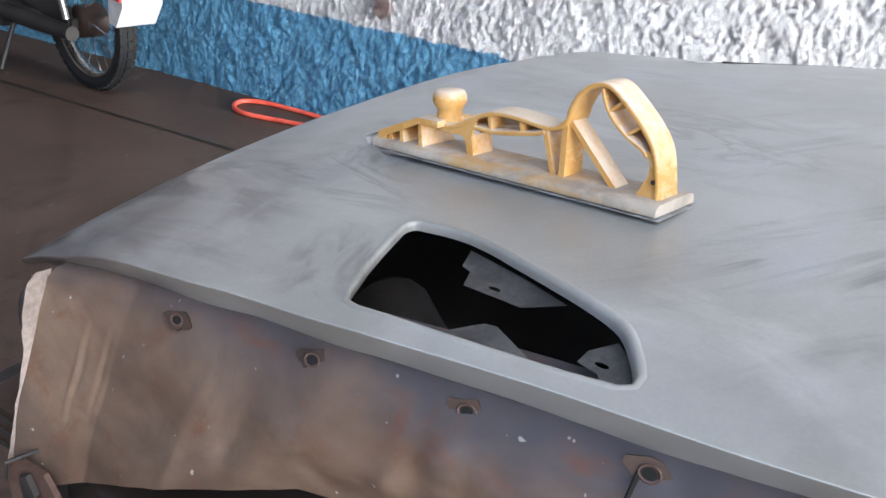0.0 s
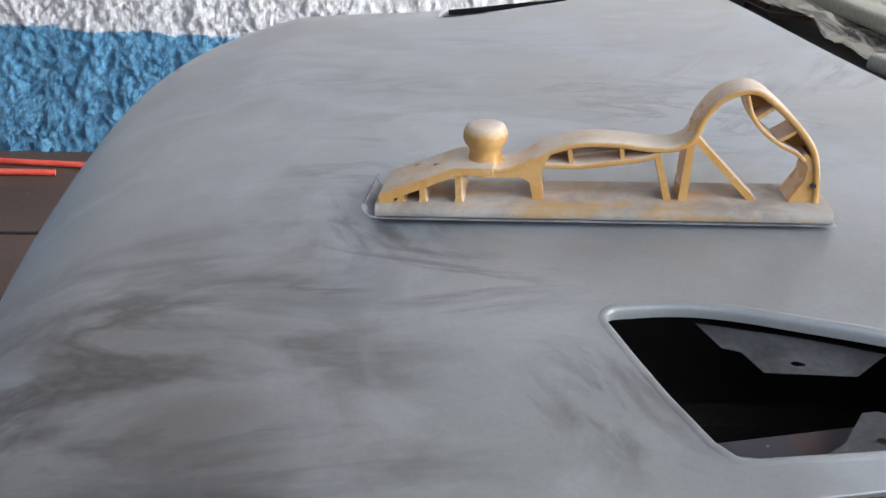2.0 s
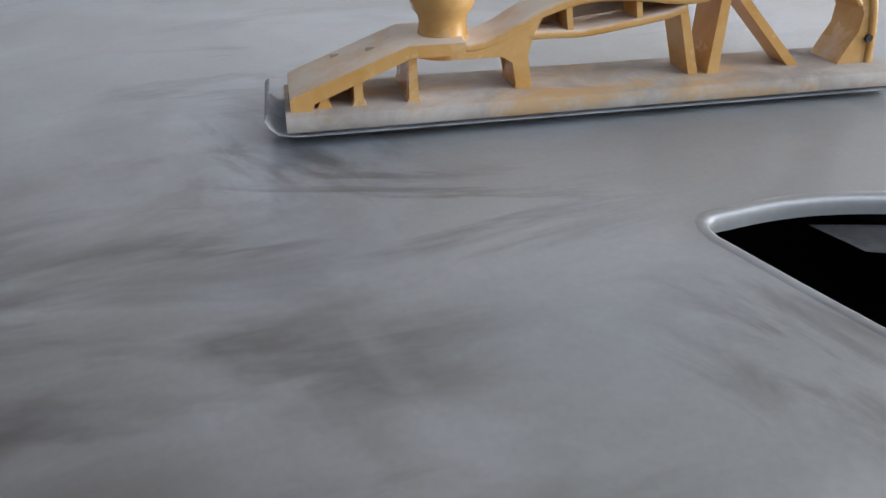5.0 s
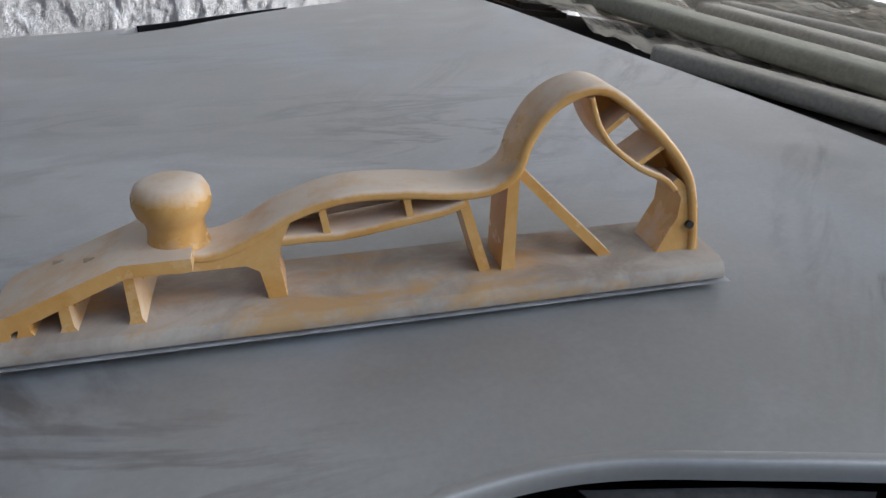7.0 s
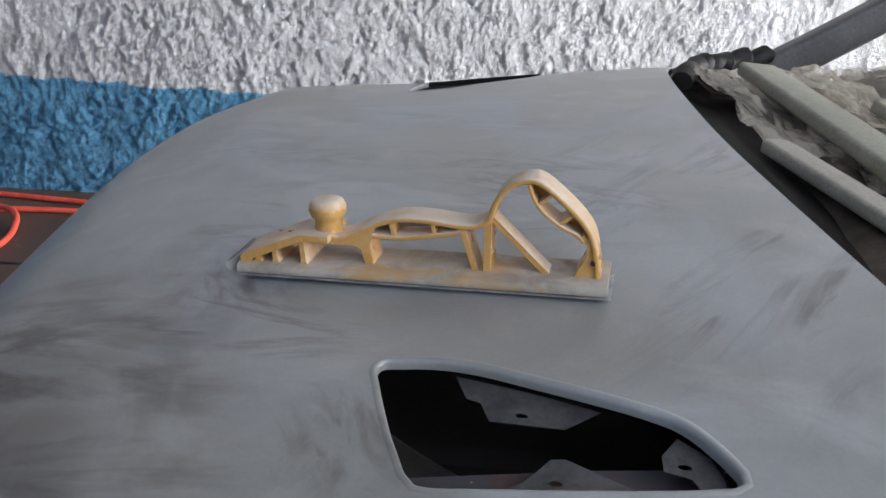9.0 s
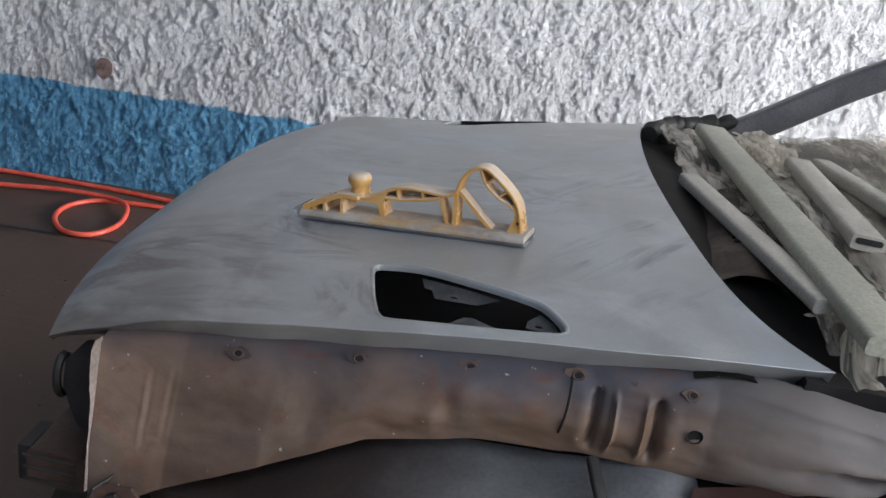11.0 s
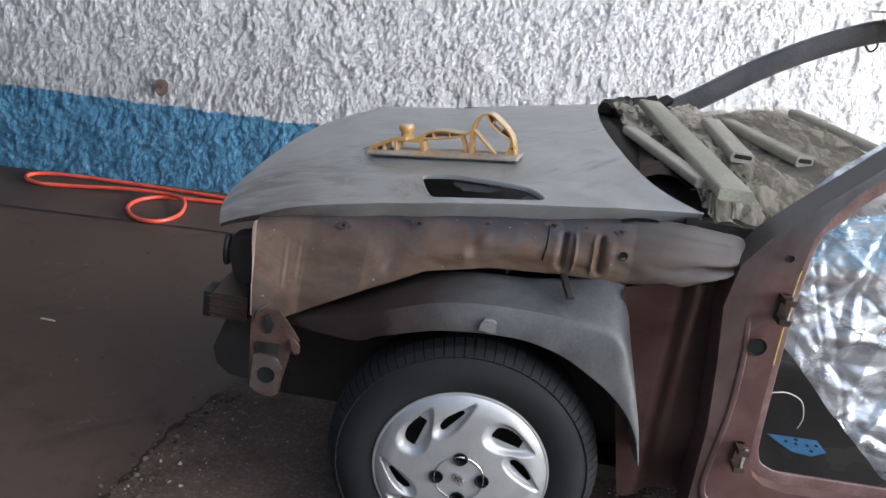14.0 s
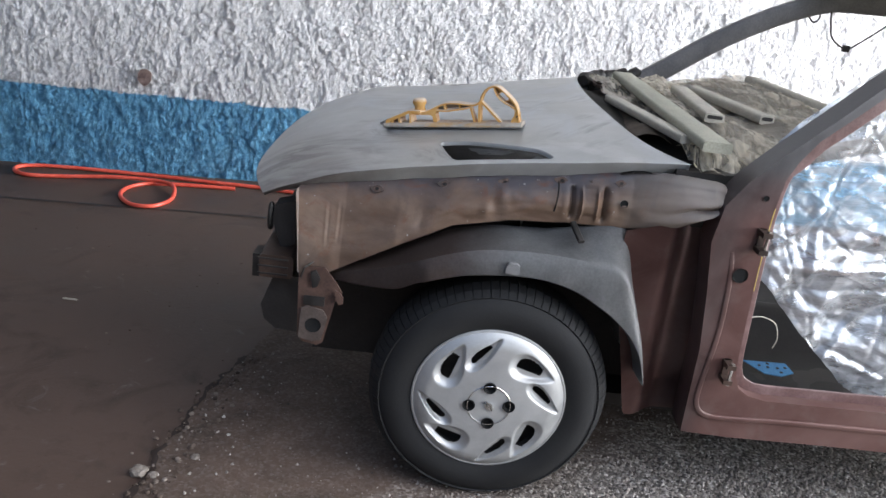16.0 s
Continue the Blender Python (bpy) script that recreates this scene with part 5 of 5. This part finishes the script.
def build_cowl():
    part("cowl", thicken(strip([[(0.27 + 0.35 * f, y, 0.885 + 0.05 * math.sin(math.pi * (y - 0.1) / 1.36) + 0.03 * f + 0.010 * math.sin(f * 12)) for f in np.linspace(0, 1, 14)] for y in np.linspace(0.12, 1.44, 40)]), 0.004), M_DARK, car, "black cowl panel under the missing windscreen")
    for k in range(9):
        y = 1.16 + 0.012 * k
        part("vent_slat", box((0.385, y, 0.952), (0.45, y + 0.006, 0.962), 0.001), M_BROWNDK, car, "slat of the air intake grille")
    part("vent_frame", box((0.375, 1.145, 0.945), (0.46, 1.275, 0.953), 0.002), M_BROWNDK, car, "air intake grille")
    rows = [[(0.325 + 0.13 * f + 0.05 * g, 0.36 + 0.44 * g, 0.925 + 0.026 * math.sin(math.pi * f) + 0.0016 * math.sin(g * 60) + 0.006 * noise.noise((f * 3, g * 6, 1)) + 0.010 * g) for f in np.linspace(0, 1, 24)] for g in np.linspace(0, 1, 20)]
    part("scuttle_cover", thicken(strip(rows), 0.004), two_tone("dusty_brown_plastic", (0.075, 0.058, 0.044), (0.22, 0.175, 0.135), 14, 0.7), car, "dusty brown ribbed scuttle cover")
    lid = lambda f, g: (0.325 + 0.13 * f + 0.05 * g, 0.36 + 0.44 * g, 0.9262 + 0.026 * math.sin(math.pi * f) + 0.006 * noise.noise((f * 3, g * 6, 1)) + 0.010 * g)
    for k in range(7):
        part("scuttle_slot", sweep([lid(f, 0.30 + 0.06 * k + 0.02 * f) for f in (0.35, 0.48, 0.62, 0.75)], rounded(0.006, 0.003, 0.001)), M_BLACK, car, "dark slot in the scuttle cover")
    seal = [(0.335, 1.20, 0.948), (0.375, 1.29, 0.950), (0.43, 1.37, 0.948), (0.50, 1.42, 0.955), (0.60, 1.46, 0.965)]
    part("cowl_seal", tube([(x, y, z + 0.008 + 0.005 * math.sin(k * 1.7)) for k, (x, y, z) in enumerate(catmull(seal, 6))], [0.020 + 0.005 * math.sin(k * 2.3) for k in range(25)], 10), M_DARK, car, "perished black rubber cowl seal")
    part("dashboard", thicken(strip([[(x, y, 0.93 + 0.07 * math.exp(-((x - 0.95) / 0.25) ** 2) + 0.012 * noise.noise((x * 6, y * 4, 0))) for x in np.linspace(0.60, 1.40, 24)] for y in np.linspace(0.16, 1.42, 30)]), 0.01), two_tone("dusty_beige_dash", (0.26, 0.23, 0.19), (0.50, 0.46, 0.39), 7, 0.6), car, "dashboard top buried under dusty covers")


build_cowl()


def laid(name, a, b, w, h, mat, label, cat, hollow=False, group=""):
    """A long moulding from a to b (car coordinates)."""
    a, b = on_car(*a), on_car(*b)
    d = (b - a)
    ob = thing(name, look(a, b), label, cat, group)
    L = d.length
    prof = rounded(w, h, min(w, h) * 0.28)
    bm = sweep([(0, 0, 0), (0, 0, -0.004), (0, 0, -L * 0.3), (0, 0, -L * 0.65), (0, 0, -L + 0.004), (0, 0, -L)], prof, (0, 1, 0))
    part("moulding", bm, mat, ob)
    if hollow:
        part("end_recess", prism([(x * 0.78, y * 0.40 + 0.003) for x, y in prof], lambda p, q, c: (p, q, -L - 0.0015 + c), 0.003), M_DARK, ob, "dark open end")
    return ob


G = "mouldings laid on the cowl"
laid("door_moulding", (0.482, 1.23, 0.986), (0.483, 0.11, 0.983), 0.072, 0.026, M_BATTEN, "broad flat grey primed moulding laid over the cowl", "moulding", group=G)
laid("trim_strip", (0.364, 0.811, 0.962), (0.452, 0.244, 0.968), 0.043, 0.022, M_BATTEN_PALE, "sand-coloured rounded trim strip laid over the cowl", "moulding", group=G)
laid("trim_strip", (0.639, 1.032, 0.987), (0.603, 0.518, 0.986), 0.056, 0.026, M_BATTEN_PALE, "hollow pale moulding with an open end", "moulding", True, group=G)
laid("trim_strip", (0.698, 1.057, 0.989), (0.775, 0.572, 0.990), 0.045, 0.028, M_BATTEN_PALE, "narrow pale moulding with an open end", "moulding", True, group=G)
laid("trim_strip", (0.98, 1.30, 1.018), (1.06, 0.78, 1.006), 0.05, 0.03, M_BATTEN_PALE, "pale moulding lying on the dashboard covers", "moulding", False, group=G)


def sheets():
    zf = lambda x, y: max(0.945 + 0.025 * math.sin(math.pi * (y - 0.1) / 1.3) - 0.03 * max(0, 0.25 - y) / 0.15, 0.946 + 0.07 * math.exp(-((x - 0.97) / 0.21) ** 2) if x > 0.62 else 0)
    bm = crumple(0.44, 1.30, 0.17, 1.42, zf, 0.0036, 2.0, 150, 210, 10.0, 0.04)
    s = part("plastic_cover", bm, M_FILM_DUST, smooth=12)
    s.matrix_world = CAR_M
    tagged(s, "crumpled dusty plastic sheet over the dashboard and cowl", "plastic sheet")
    for k, (x0, x1, y0, y1, z0) in enumerate(((0.362, 0.47, 0.76, 1.30, 0.968), (0.47, 0.545, 0.30, 0.78, 0.958), (0.56, 0.66, 0.92, 1.32, 0.978))):
        bm = crumple(x0, x1, y0, y1, lambda x, y: z0, 0.0045, 11.0 + k, 26, 90, 22.0, 0.02)
        s = part("film_scrap", bm, M_FILM_DUST, smooth=12)
        s.matrix_world = CAR_M
        tagged(s, "bunched strip of dusty plastic film between the mouldings", "plastic sheet", "film scraps on the cowl")
    bm = crumple(0.445, 0.62, 0.11, 0.32, lambda x, y: 0.935 + 0.08 * (y - 0.05), 0.008, 6.0, 60, 70, 13.0, 0.03)
    s = part("plastic_wad", bm, M_FILM_DUST, smooth=12)
    s.matrix_world = CAR_M
    tagged(s, "crumpled brownish plastic bunched in the cowl corner", "plastic sheet")


sheets()


def hanging_film():
    """Clear film taped inside the doorway, its folds fanning out from where it is pinned to the pillar."""
    top = lambda x: float(np.interp(x, [0.60, 0.62, 0.64, 0.678, 0.735, 0.80, 0.86, 0.99, 1.14, 1.5], [0.87, 0.945, 0.99, 1.043, 1.095, 1.155, 1.205, 1.305, 1.375, 1.375])) + 0.012
    foot = lambda x: float(np.interp(x, [0.60, 0.649, 0.729, 0.85, 1.0, 1.08, 1.5], [0.715, 0.683, 0.615, 0.494, 0.362, 0.33, 0.32]))
    lines = np.concatenate([fold_lines(21, 26, 0.60, 1.45, 0.40, 1.30, 0.55, 0.35, 0.022, 0.10), fold_lines(22, 90, 0.60, 1.45, 0.35, 1.35, 0.75, 0.55, 0.011, 0.035),
                            fold_lines(23, 150, 0.60, 1.45, 0.35, 1.35, 1.2, 1.2, 0.005, 0.016)])
    rows = []
    for x in np.linspace(0.60, 1.5, 230):
        row = []
        for h in np.linspace(0, 1, 170):
            z0 = foot(x) + 0.008 * noise.noise((x * 26, 3, 0))
            z = z0 + (top(x) - z0) * h
            th, rho = math.atan2(z - 0.72, x - 0.52), math.hypot(z - 0.72, x - 0.52)
            th += 0.10 * noise.noise((x * 4, z * 4, 1))
            loose = min(1.0, rho * 4) * min(1.0, (1 - h) * 6 + 0.25)
            fold = 0.02 + folded(x, z, lines) + 0.004 * noise.noise((th * 9, rho * 4, 2))
            row.append((x, 0.165 + 0.02 * (1 - h) - loose * fold, z))
        rows.append(row)
    s = part("plastic_curtain", strip(rows), M_FILM, smooth=8)
    s.matrix_world = CAR_M
    tagged(s, "clear crinkled plastic film hanging in the doorway", "plastic sheet")


hanging_film()


def small_things():
    bm = prism([(0.83, 0.425), (0.965, 0.43), (0.975, 0.385), (0.93, 0.362), (0.88, 0.368), (0.855, 0.395)], lambda a, b, c: (a, b, 0.262 + 0.15 * (b - 0.3) + c), 0.002)
    s = part("sandpaper_sheet", bm, M_BLUEPAPER)
    s.matrix_world = CAR_M
    tagged(s, "scrap of blue perforated sanding sheet on the cabin floor", "sandpaper")
    for x, y in ((0.875, 0.405), (0.90, 0.40), (0.93, 0.40), (0.955, 0.405), (0.905, 0.418), (0.935, 0.38)):
        h = prism([(x + 0.005 * math.cos(a), y + 0.005 * math.sin(a)) for a in np.arange(10) * math.pi / 5], lambda a, b, c: (a, b, 0.2645 + 0.15 * (b - 0.3) + c), 0.0006)
        part("dust_hole", h, M_DARK, s)
    wire = tube(catmull([(0.63, 0.10, 0.55), (0.68, 0.12, 0.555), (0.72, 0.14, 0.55), (0.76, 0.15, 0.53), (0.775, 0.15, 0.49), (0.77, 0.15, 0.46)], 5), 0.0015, 6)
    s = part("wire", wire, M_BATTEN_PALE)
    s.matrix_world = CAR_M
    tagged(s, "loose thin wire hanging from the pillar", "wire")
    for pts in (((1.24, 1.37, 1.31), (1.25, 1.36, 1.25), (1.27, 1.36, 1.20), (1.33, 1.36, 1.17), (1.38, 1.36, 1.20), (1.48, 1.36, 1.29), (1.52, 1.37, 1.345)), ((1.16, 1.40, 1.285), (1.19, 1.38, 1.25), (1.21, 1.38, 1.27), (1.20, 1.39, 1.305))):
        s = part("wiring_loom", tube(catmull(pts, 5), 0.0035, 6), M_DARK)
        s.matrix_world = CAR_M
        tagged(s, "dark loose wiring hanging from the roof edge", "wire")
        part("connector", box((pts[3][0] - 0.012, pts[3][1] - 0.008, pts[3][2] - 0.012), (pts[3][0] + 0.012, pts[3][1] + 0.008, pts[3][2] + 0.012), 0.002), M_DARK, s, "small black connector")


small_things()

# ---- floor things ----


def build_hose():
    pts = [(-0.90, 2.50), (-1.10, 2.50), (-1.25, 2.49), (-1.36, 2.455), (-1.425, 2.36), (-1.42, 2.235), (-1.345, 2.125), (-1.255, 2.115), (-1.195, 2.19), (-1.18, 2.30), (-1.205, 2.42), (-1.30, 2.485), (-1.50, 2.495), (-1.75, 2.485), (-1.90, 2.46), (-1.975, 2.48), (-2.02, 2.54), (-2.01, 2.60), (-1.94, 2.635), (-1.80, 2.645), (-1.55, 2.635), (-1.30, 2.615), (-1.05, 2.585), (-0.80, 2.56), (-0.5, 2.5), (0.2, 2.4), (1.6, 2.35)]
    line = catmull([(x, y, 0.011 + (0.014 if 10 <= k <= 12 else 0)) for k, (x, y) in enumerate(pts)], 10)
    s = part("air_hose", tube(line, 0.0105, 10), M_HOSE)
    tagged(s, "red-orange rubber air hose looped on the floor", "hose")


build_hose()


def build_floor_detail():
    # joint between the slabs, broken edge and gravel under the car
    bm = bmesh.new()
    prev = None
    for x in np.arange(-7, 4.9, 0.05):
        y = 2.10 + 0.008 * noise.noise((x * 3, 0, 0)) + 0.012 * (x + 0.7) * -0.6
        w = 0.006 + 0.004 * noise.noise((x * 11, 2, 0))
        cur = (bm.verts.new((x, y - w, 0.004)), bm.verts.new((x, y + w, 0.004)))
        if prev:
            bm.faces.new((prev[0], cur[0], cur[1], prev[1]))
        prev = cur
    tagged(part("slab_joint", bm, M_DARK, smooth=0), "dark joint between two concrete slabs", "joint", kind="structure")
    bm = bmesh.new()
    gx0 = lambda y: float(np.interp(y, [-1.2, 0.06, 0.265, 0.465, 0.66, 1.7], [-1.05, -0.825, -0.781, -0.732, -0.658, -0.30])) + 0.022 * noise.noise((y * 9, 1, 0)) + 0.014 * noise.noise((y * 31, 4, 0))
    rows = []
    for y in np.arange(-1.2, 1.7, 0.012):
        a = gx0(y)
        rows.append([(a + (2.6 - a) * f, y, 0.0035 + 0.004 * min(1, f * 12) + 0.003 * noise.noise((f * 60, y * 14, 0)) * min(1, f * 12)) for f in np.linspace(0, 1, 90) ** 1.3])
    tagged(part("gravel_bed", strip(rows), M_GRAVEL), "bed of loose grit beside the slab", "ground", kind="structure")
    rnd = random.Random(4)
    gb = bmesh.new()
    for _ in range(52000):
        y = rnd.uniform(-0.8, 0.75)
        x = gx0(y) + 0.015 + rnd.random() * 2.15
        if rnd.random() > max(0.03, min(1.0, 0.34 - 1.6 * y + 0.95 * x)):
            continue
        coarse = x > 0.25 and y < 0.2
        r = rnd.choice((0.003, 0.004, 0.005, 0.006, 0.008) if coarse else (0.002, 0.0025, 0.003, 0.0035, 0.004, 0.006))
        vs = []
        turn = rnd.uniform(0, 6.3)
        for k in range(4):
            a = turn + k * math.pi / 2 + rnd.uniform(-0.4, 0.4)
            vs.append(gb.verts.new((x + r * math.cos(a) * rnd.uniform(0.7, 1.3), y + r * math.sin(a) * rnd.uniform(0.7, 1.3), 0.005)))
        top = gb.verts.new((x + rnd.uniform(-0.3, 0.3) * r, y + rnd.uniform(-0.3, 0.3) * r, 0.007 + r * rnd.uniform(0.6, 1.3)))
        for k in range(4):
            gb.faces.new((vs[k], vs[(k + 1) % 4], top))
    g = Mat("loose_stone", 0.8)
    isl = g.t.nodes.new("ShaderNodeNewGeometry").outputs["Random Per Island"]
    g.colour(g.ramp(isl, (0.0, (0.050, 0.042, 0.036)), (0.45, (0.20, 0.172, 0.150)), (0.88, (0.35, 0.31, 0.275)), (1.0, (0.55, 0.51, 0.46))))
    tagged(part("gravel", gb, g.m, smooth=0), "loose grey and brown gravel under the car", "gravel", kind="stuff")
    # crack along the broken slab edge
    bm = bmesh.new()
    prev = None
    for y in np.arange(-0.75, 0.70, 0.008):
        x = gx0(y) - 0.002
        w = max(0.0008, 0.009 + 0.013 * noise.noise((y * 17, 8, 0)) + 0.006 * noise.noise((y * 60, 2, 0)))
        cur = (bm.verts.new((x - w, y, 0.0042)), bm.verts.new((x + w * 0.7, y, 0.0046)))
        if prev:
            bm.faces.new((prev[0], prev[1], cur[1], cur[0]))
        prev = cur
    tagged(part("slab_crack", bm, two_tone("damp_brown_earth", (0.016, 0.009, 0.006), (0.04, 0.024, 0.017), 30, 0.8), smooth=0), "dark crumbling crack along the slab edge", "crack", kind="structure")
    g2 = Mat("brown_crumbs", 0.9)
    isl = g2.t.nodes.new("ShaderNodeNewGeometry").outputs["Random Per Island"]
    g2.colour(g2.ramp(isl, (0.0, (0.045, 0.03, 0.022)), (0.7, (0.11, 0.08, 0.062)), (1.0, (0.24, 0.20, 0.17))))
    # crumbled concrete along the crack
    rb = bmesh.new()
    for _ in range(260):
        y = rnd.uniform(-0.3, 0.45) if rnd.random() < 0.8 else rnd.uniform(0.45, 0.7)
        x = gx0(y) + rnd.gauss(0.035, 0.035)
        r = rnd.choice((0.002, 0.003, 0.004, 0.005, 0.008))
        ico = bmesh.ops.create_icosphere(rb, subdivisions=1, radius=r)["verts"]
        for v in ico:
            v.co *= 1 + 0.5 * noise.noise(v.co * 240 + Vector((x * 50, y * 50, 0)))
            v.co.z *= 0.7
            v.co += Vector((x, y, 0.005 + 0.3 * r))
    tagged(part("rubble", rb, g2.m, smooth=0), "crumbs of broken concrete along the cracked edge", "rubble", kind="stuff")
    for x, y, r, flat in ((-0.842, 0.055, 0.022, 0.62), (-0.806, 0.048, 0.013, 0.6), (-0.715, 0.13, 0.012, 0.6)):
        bm = bmesh.new()
        bmesh.ops.create_icosphere(bm, subdivisions=3, radius=r)
        for v in bm.verts:
            q = v.co / r
            v.co *= 1 + 0.32 * noise.noise(q * 1.7 + Vector((x * 9, 0, 0))) + 0.16 * noise.noise(q * 4.5)
            v.co.z *= flat
        o = part("stone", bm, M_LUMP, smooth=0)
        o.location = (x, y, r * flat * 0.75)
        tagged(o, "loose pale lump of broken concrete on the floor", "stone", "broken lumps")
    sp = part("wood_splinter", prism([(-0.026, -0.003), (0.024, -0.0045), (0.028, -0.001), (0.020, 0.003), (-0.022, 0.0035)], lambda a, b, c: (a, b, c), 0.004, bevel=0.0008), M_BATTEN_PALE)
    sp.matrix_world = pose(-1.307, 1.058, 0.0, 0, 0, -8)
    tagged(sp, "pale wood splinter lying on the floor", "splinter")
    cb = bmesh.new()
    for _ in range(170):
        x, y = rnd.uniform(-2.2, -0.75), rnd.uniform(-0.1, 1.9)
        r = rnd.choice((0.0015, 0.002, 0.0025, 0.004))
        ico = bmesh.ops.create_icosphere(cb, subdivisions=1, radius=r)["verts"]
        for v in ico:
            v.co = Vector((v.co.x * 1.4 + x, v.co.y + y, v.co.z * 0.5 + 0.3 * r))
    tagged(part("floor_crumbs", cb, g2.m, smooth=0), "scattered crumbs and grit on the concrete floor", "grit", kind="stuff")


build_floor_detail()


def build_spot():
    bm = bmesh.new()
    ring = [bm.verts.new((-1.398 + 0.034 * math.cos(a) * (1 + 0.2 * noise.noise((a, 0, 0))), WALL_Y - 0.024, 0.525 + 0.044 * math.sin(a) * (1 + 0.2 * noise.noise((a, 3, 0))))) for a in np.linspace(0, 2 * math.pi, 24)[:-1]]
    bm.faces.new(ring)
    r = bmesh.ops.inset_region(bm, faces=bm.faces[:], thickness=0.02)
    # flat patch whose dark brown paints the depth of a recessed hole
    tagged(part("patch", thicken(bm, 0.012), two_tone("wall_hole_brown", (0.09, 0.055, 0.05), (0.24, 0.17, 0.15), 30, 0.8), smooth=0), "dark brown patch standing in for a hole in the rough-cast wall", "patch")


build_spot()


def build_motorcycle():
    mc = thing("motorcycle", pose(-2.62, 2.33, 0, 0, 0, -14), "dark motorcycle parked by the wall, rear wheel and shock showing", "motorcycle")
    cz, R = 0.295, 0.295
    wheel = part("rear_wheel", lathe([(0.238, -0.03), (0.262, -0.043), (0.282, -0.038), (R, -0.015), (R + 0.002, 0.0), (R, 0.015), (0.282, 0.038), (0.262, 0.043), (0.238, 0.03)], 64), M_RUBBER, mc, "knobbly black rear tyre")
    wheel.location = (0, 0, cz)
    tb = bmesh.new()
    for k in range(46):
        a = 2 * math.pi * k / 46
        for y in (-0.028, 0.0, 0.028):
            b = a + (0.05 if y == 0 else 0)
            r = R - (0.012 if y else -0.001)
            box((-0.014, y - 0.012, 0), (0.014, y + 0.012, 0.005), 0, tb)
            vs = tb.verts[-8:]
            bmesh.ops.transform(tb, matrix=Matrix.Rotation(b, 4, "Y") @ Matrix.Translation((0, 0, r)), verts=vs)
            tb.verts.ensure_lookup_table()
    tagged(part("tread", tb, M_RUBBER, wheel, smooth=0), kind="stuff")
    part("rim", lathe([(0.236, -0.03), (0.226, -0.028), (0.216, -0.012), (0.214, 0.0), (0.216, 0.012), (0.226, 0.028), (0.236, 0.03)], 56), M_CHROME, wheel, "chromed rim")
    part("hub", lathe([(0.0, -0.06), (0.05, -0.06), (0.068, -0.05), (0.07, 0.05), (0.0, 0.05)], 28), M_BROWNDK, wheel, "drum brake hub")
    for k in range(24):
        a, b = 2 * math.pi * k / 24, 2 * math.pi * k / 24 + (0.35 if k % 2 else -0.35)
        s = 1 if k % 4 < 2 else -1
        part("spoke", tube([(0.065 * math.cos(b), s * 0.03, 0.065 * math.sin(b)), (0.218 * math.cos(a), 0, 0.218 * math.sin(a))], 0.0018, 5), M_CHROME, wheel)
    part("swingarm", sweep([(0.03, -0.085, cz), (-0.25, -0.09, cz + 0.02), (-0.5, -0.09, cz + 0.05)], rounded(0.03, 0.045, 0.008)), M_DARK, mc, "black swing arm")
    part("chain_cover", sweep([(0.02, -0.10, cz + 0.03), (-0.25, -0.105, cz + 0.06), (-0.45, -0.105, cz + 0.07)], rounded(0.02, 0.09, 0.008)), M_DARK, mc, "black chain cover")
    part("silencer", tube([(0.10, -0.14, cz - 0.02), (-0.2, -0.14, cz - 0.03), (-0.55, -0.13, cz - 0.05)], [0.03, 0.04, 0.035], 16), M_DARK, mc, "black exhaust silencer")
    part("shock_absorber", tube([(0.02, -0.115, cz + 0.02), (-0.07, -0.12, cz + 0.32)], 0.017, 12), M_CHROME, mc, "chromed rear shock absorber")
    coil = [(-0.01 - 0.06 * f + 0.026 * math.cos(f * 56), -0.118 + 0.026 * math.sin(f * 56), cz + 0.13 + 0.18 * f) for f in np.linspace(0, 1, 110)]
    part("coil_spring", tube(coil, 0.004, 6), M_CHROME, mc, "coil spring")
    arc = [(0.335 * math.cos(radians(a)), 0, cz + 0.335 * math.sin(radians(a))) for a in range(35, 150, 6)]
    part("mudguard", sweep(arc, [(-0.07, -0.012), (-0.05, 0.004), (0, 0.010), (0.05, 0.004), (0.07, -0.012), (0.05, 0.0), (0, 0.006), (-0.05, 0.0)], (0.01, 0.0, 1)), M_DARK, mc, "black rear mudguard")
    flap = part("mud_flap", prism([(0.30, 0.36), (0.345, 0.35), (0.40, 0.44), (0.40, 0.60), (0.34, 0.62), (0.30, 0.5)], lambda a, b, c: (a, -0.09 + c, b), 0.18, bevel=0.01), M_WHITEPL, mc, "pale rear plate holder")
    part("reflector", box((0.345, -0.098, 0.46), (0.395, -0.089, 0.53), 0.004), M_RED, mc, "red reflector")
    part("seat_frame", box((-0.75, -0.11, 0.62), (0.20, 0.11, 0.78), 0.03), M_DARK, mc, "black seat and frame")
    part("engine", box((-0.85, -0.15, 0.18), (-0.48, 0.15, 0.58), 0.03), M_DARK, mc, "dark engine block")
    stand = part("stand", tube([(-0.42, -0.10, 0.27), (-0.40, -0.22, 0.012)], 0.011, 8), M_DARK, mc, "side stand")
    front = part("front_wheel", lathe([(0.238, -0.03), (0.27, -0.04), (0.295, 0.0), (0.27, 0.04), (0.238, 0.03)], 48), M_RUBBER, mc, "black front tyre")
    front.location = (-1.25, 0, cz)


build_motorcycle()
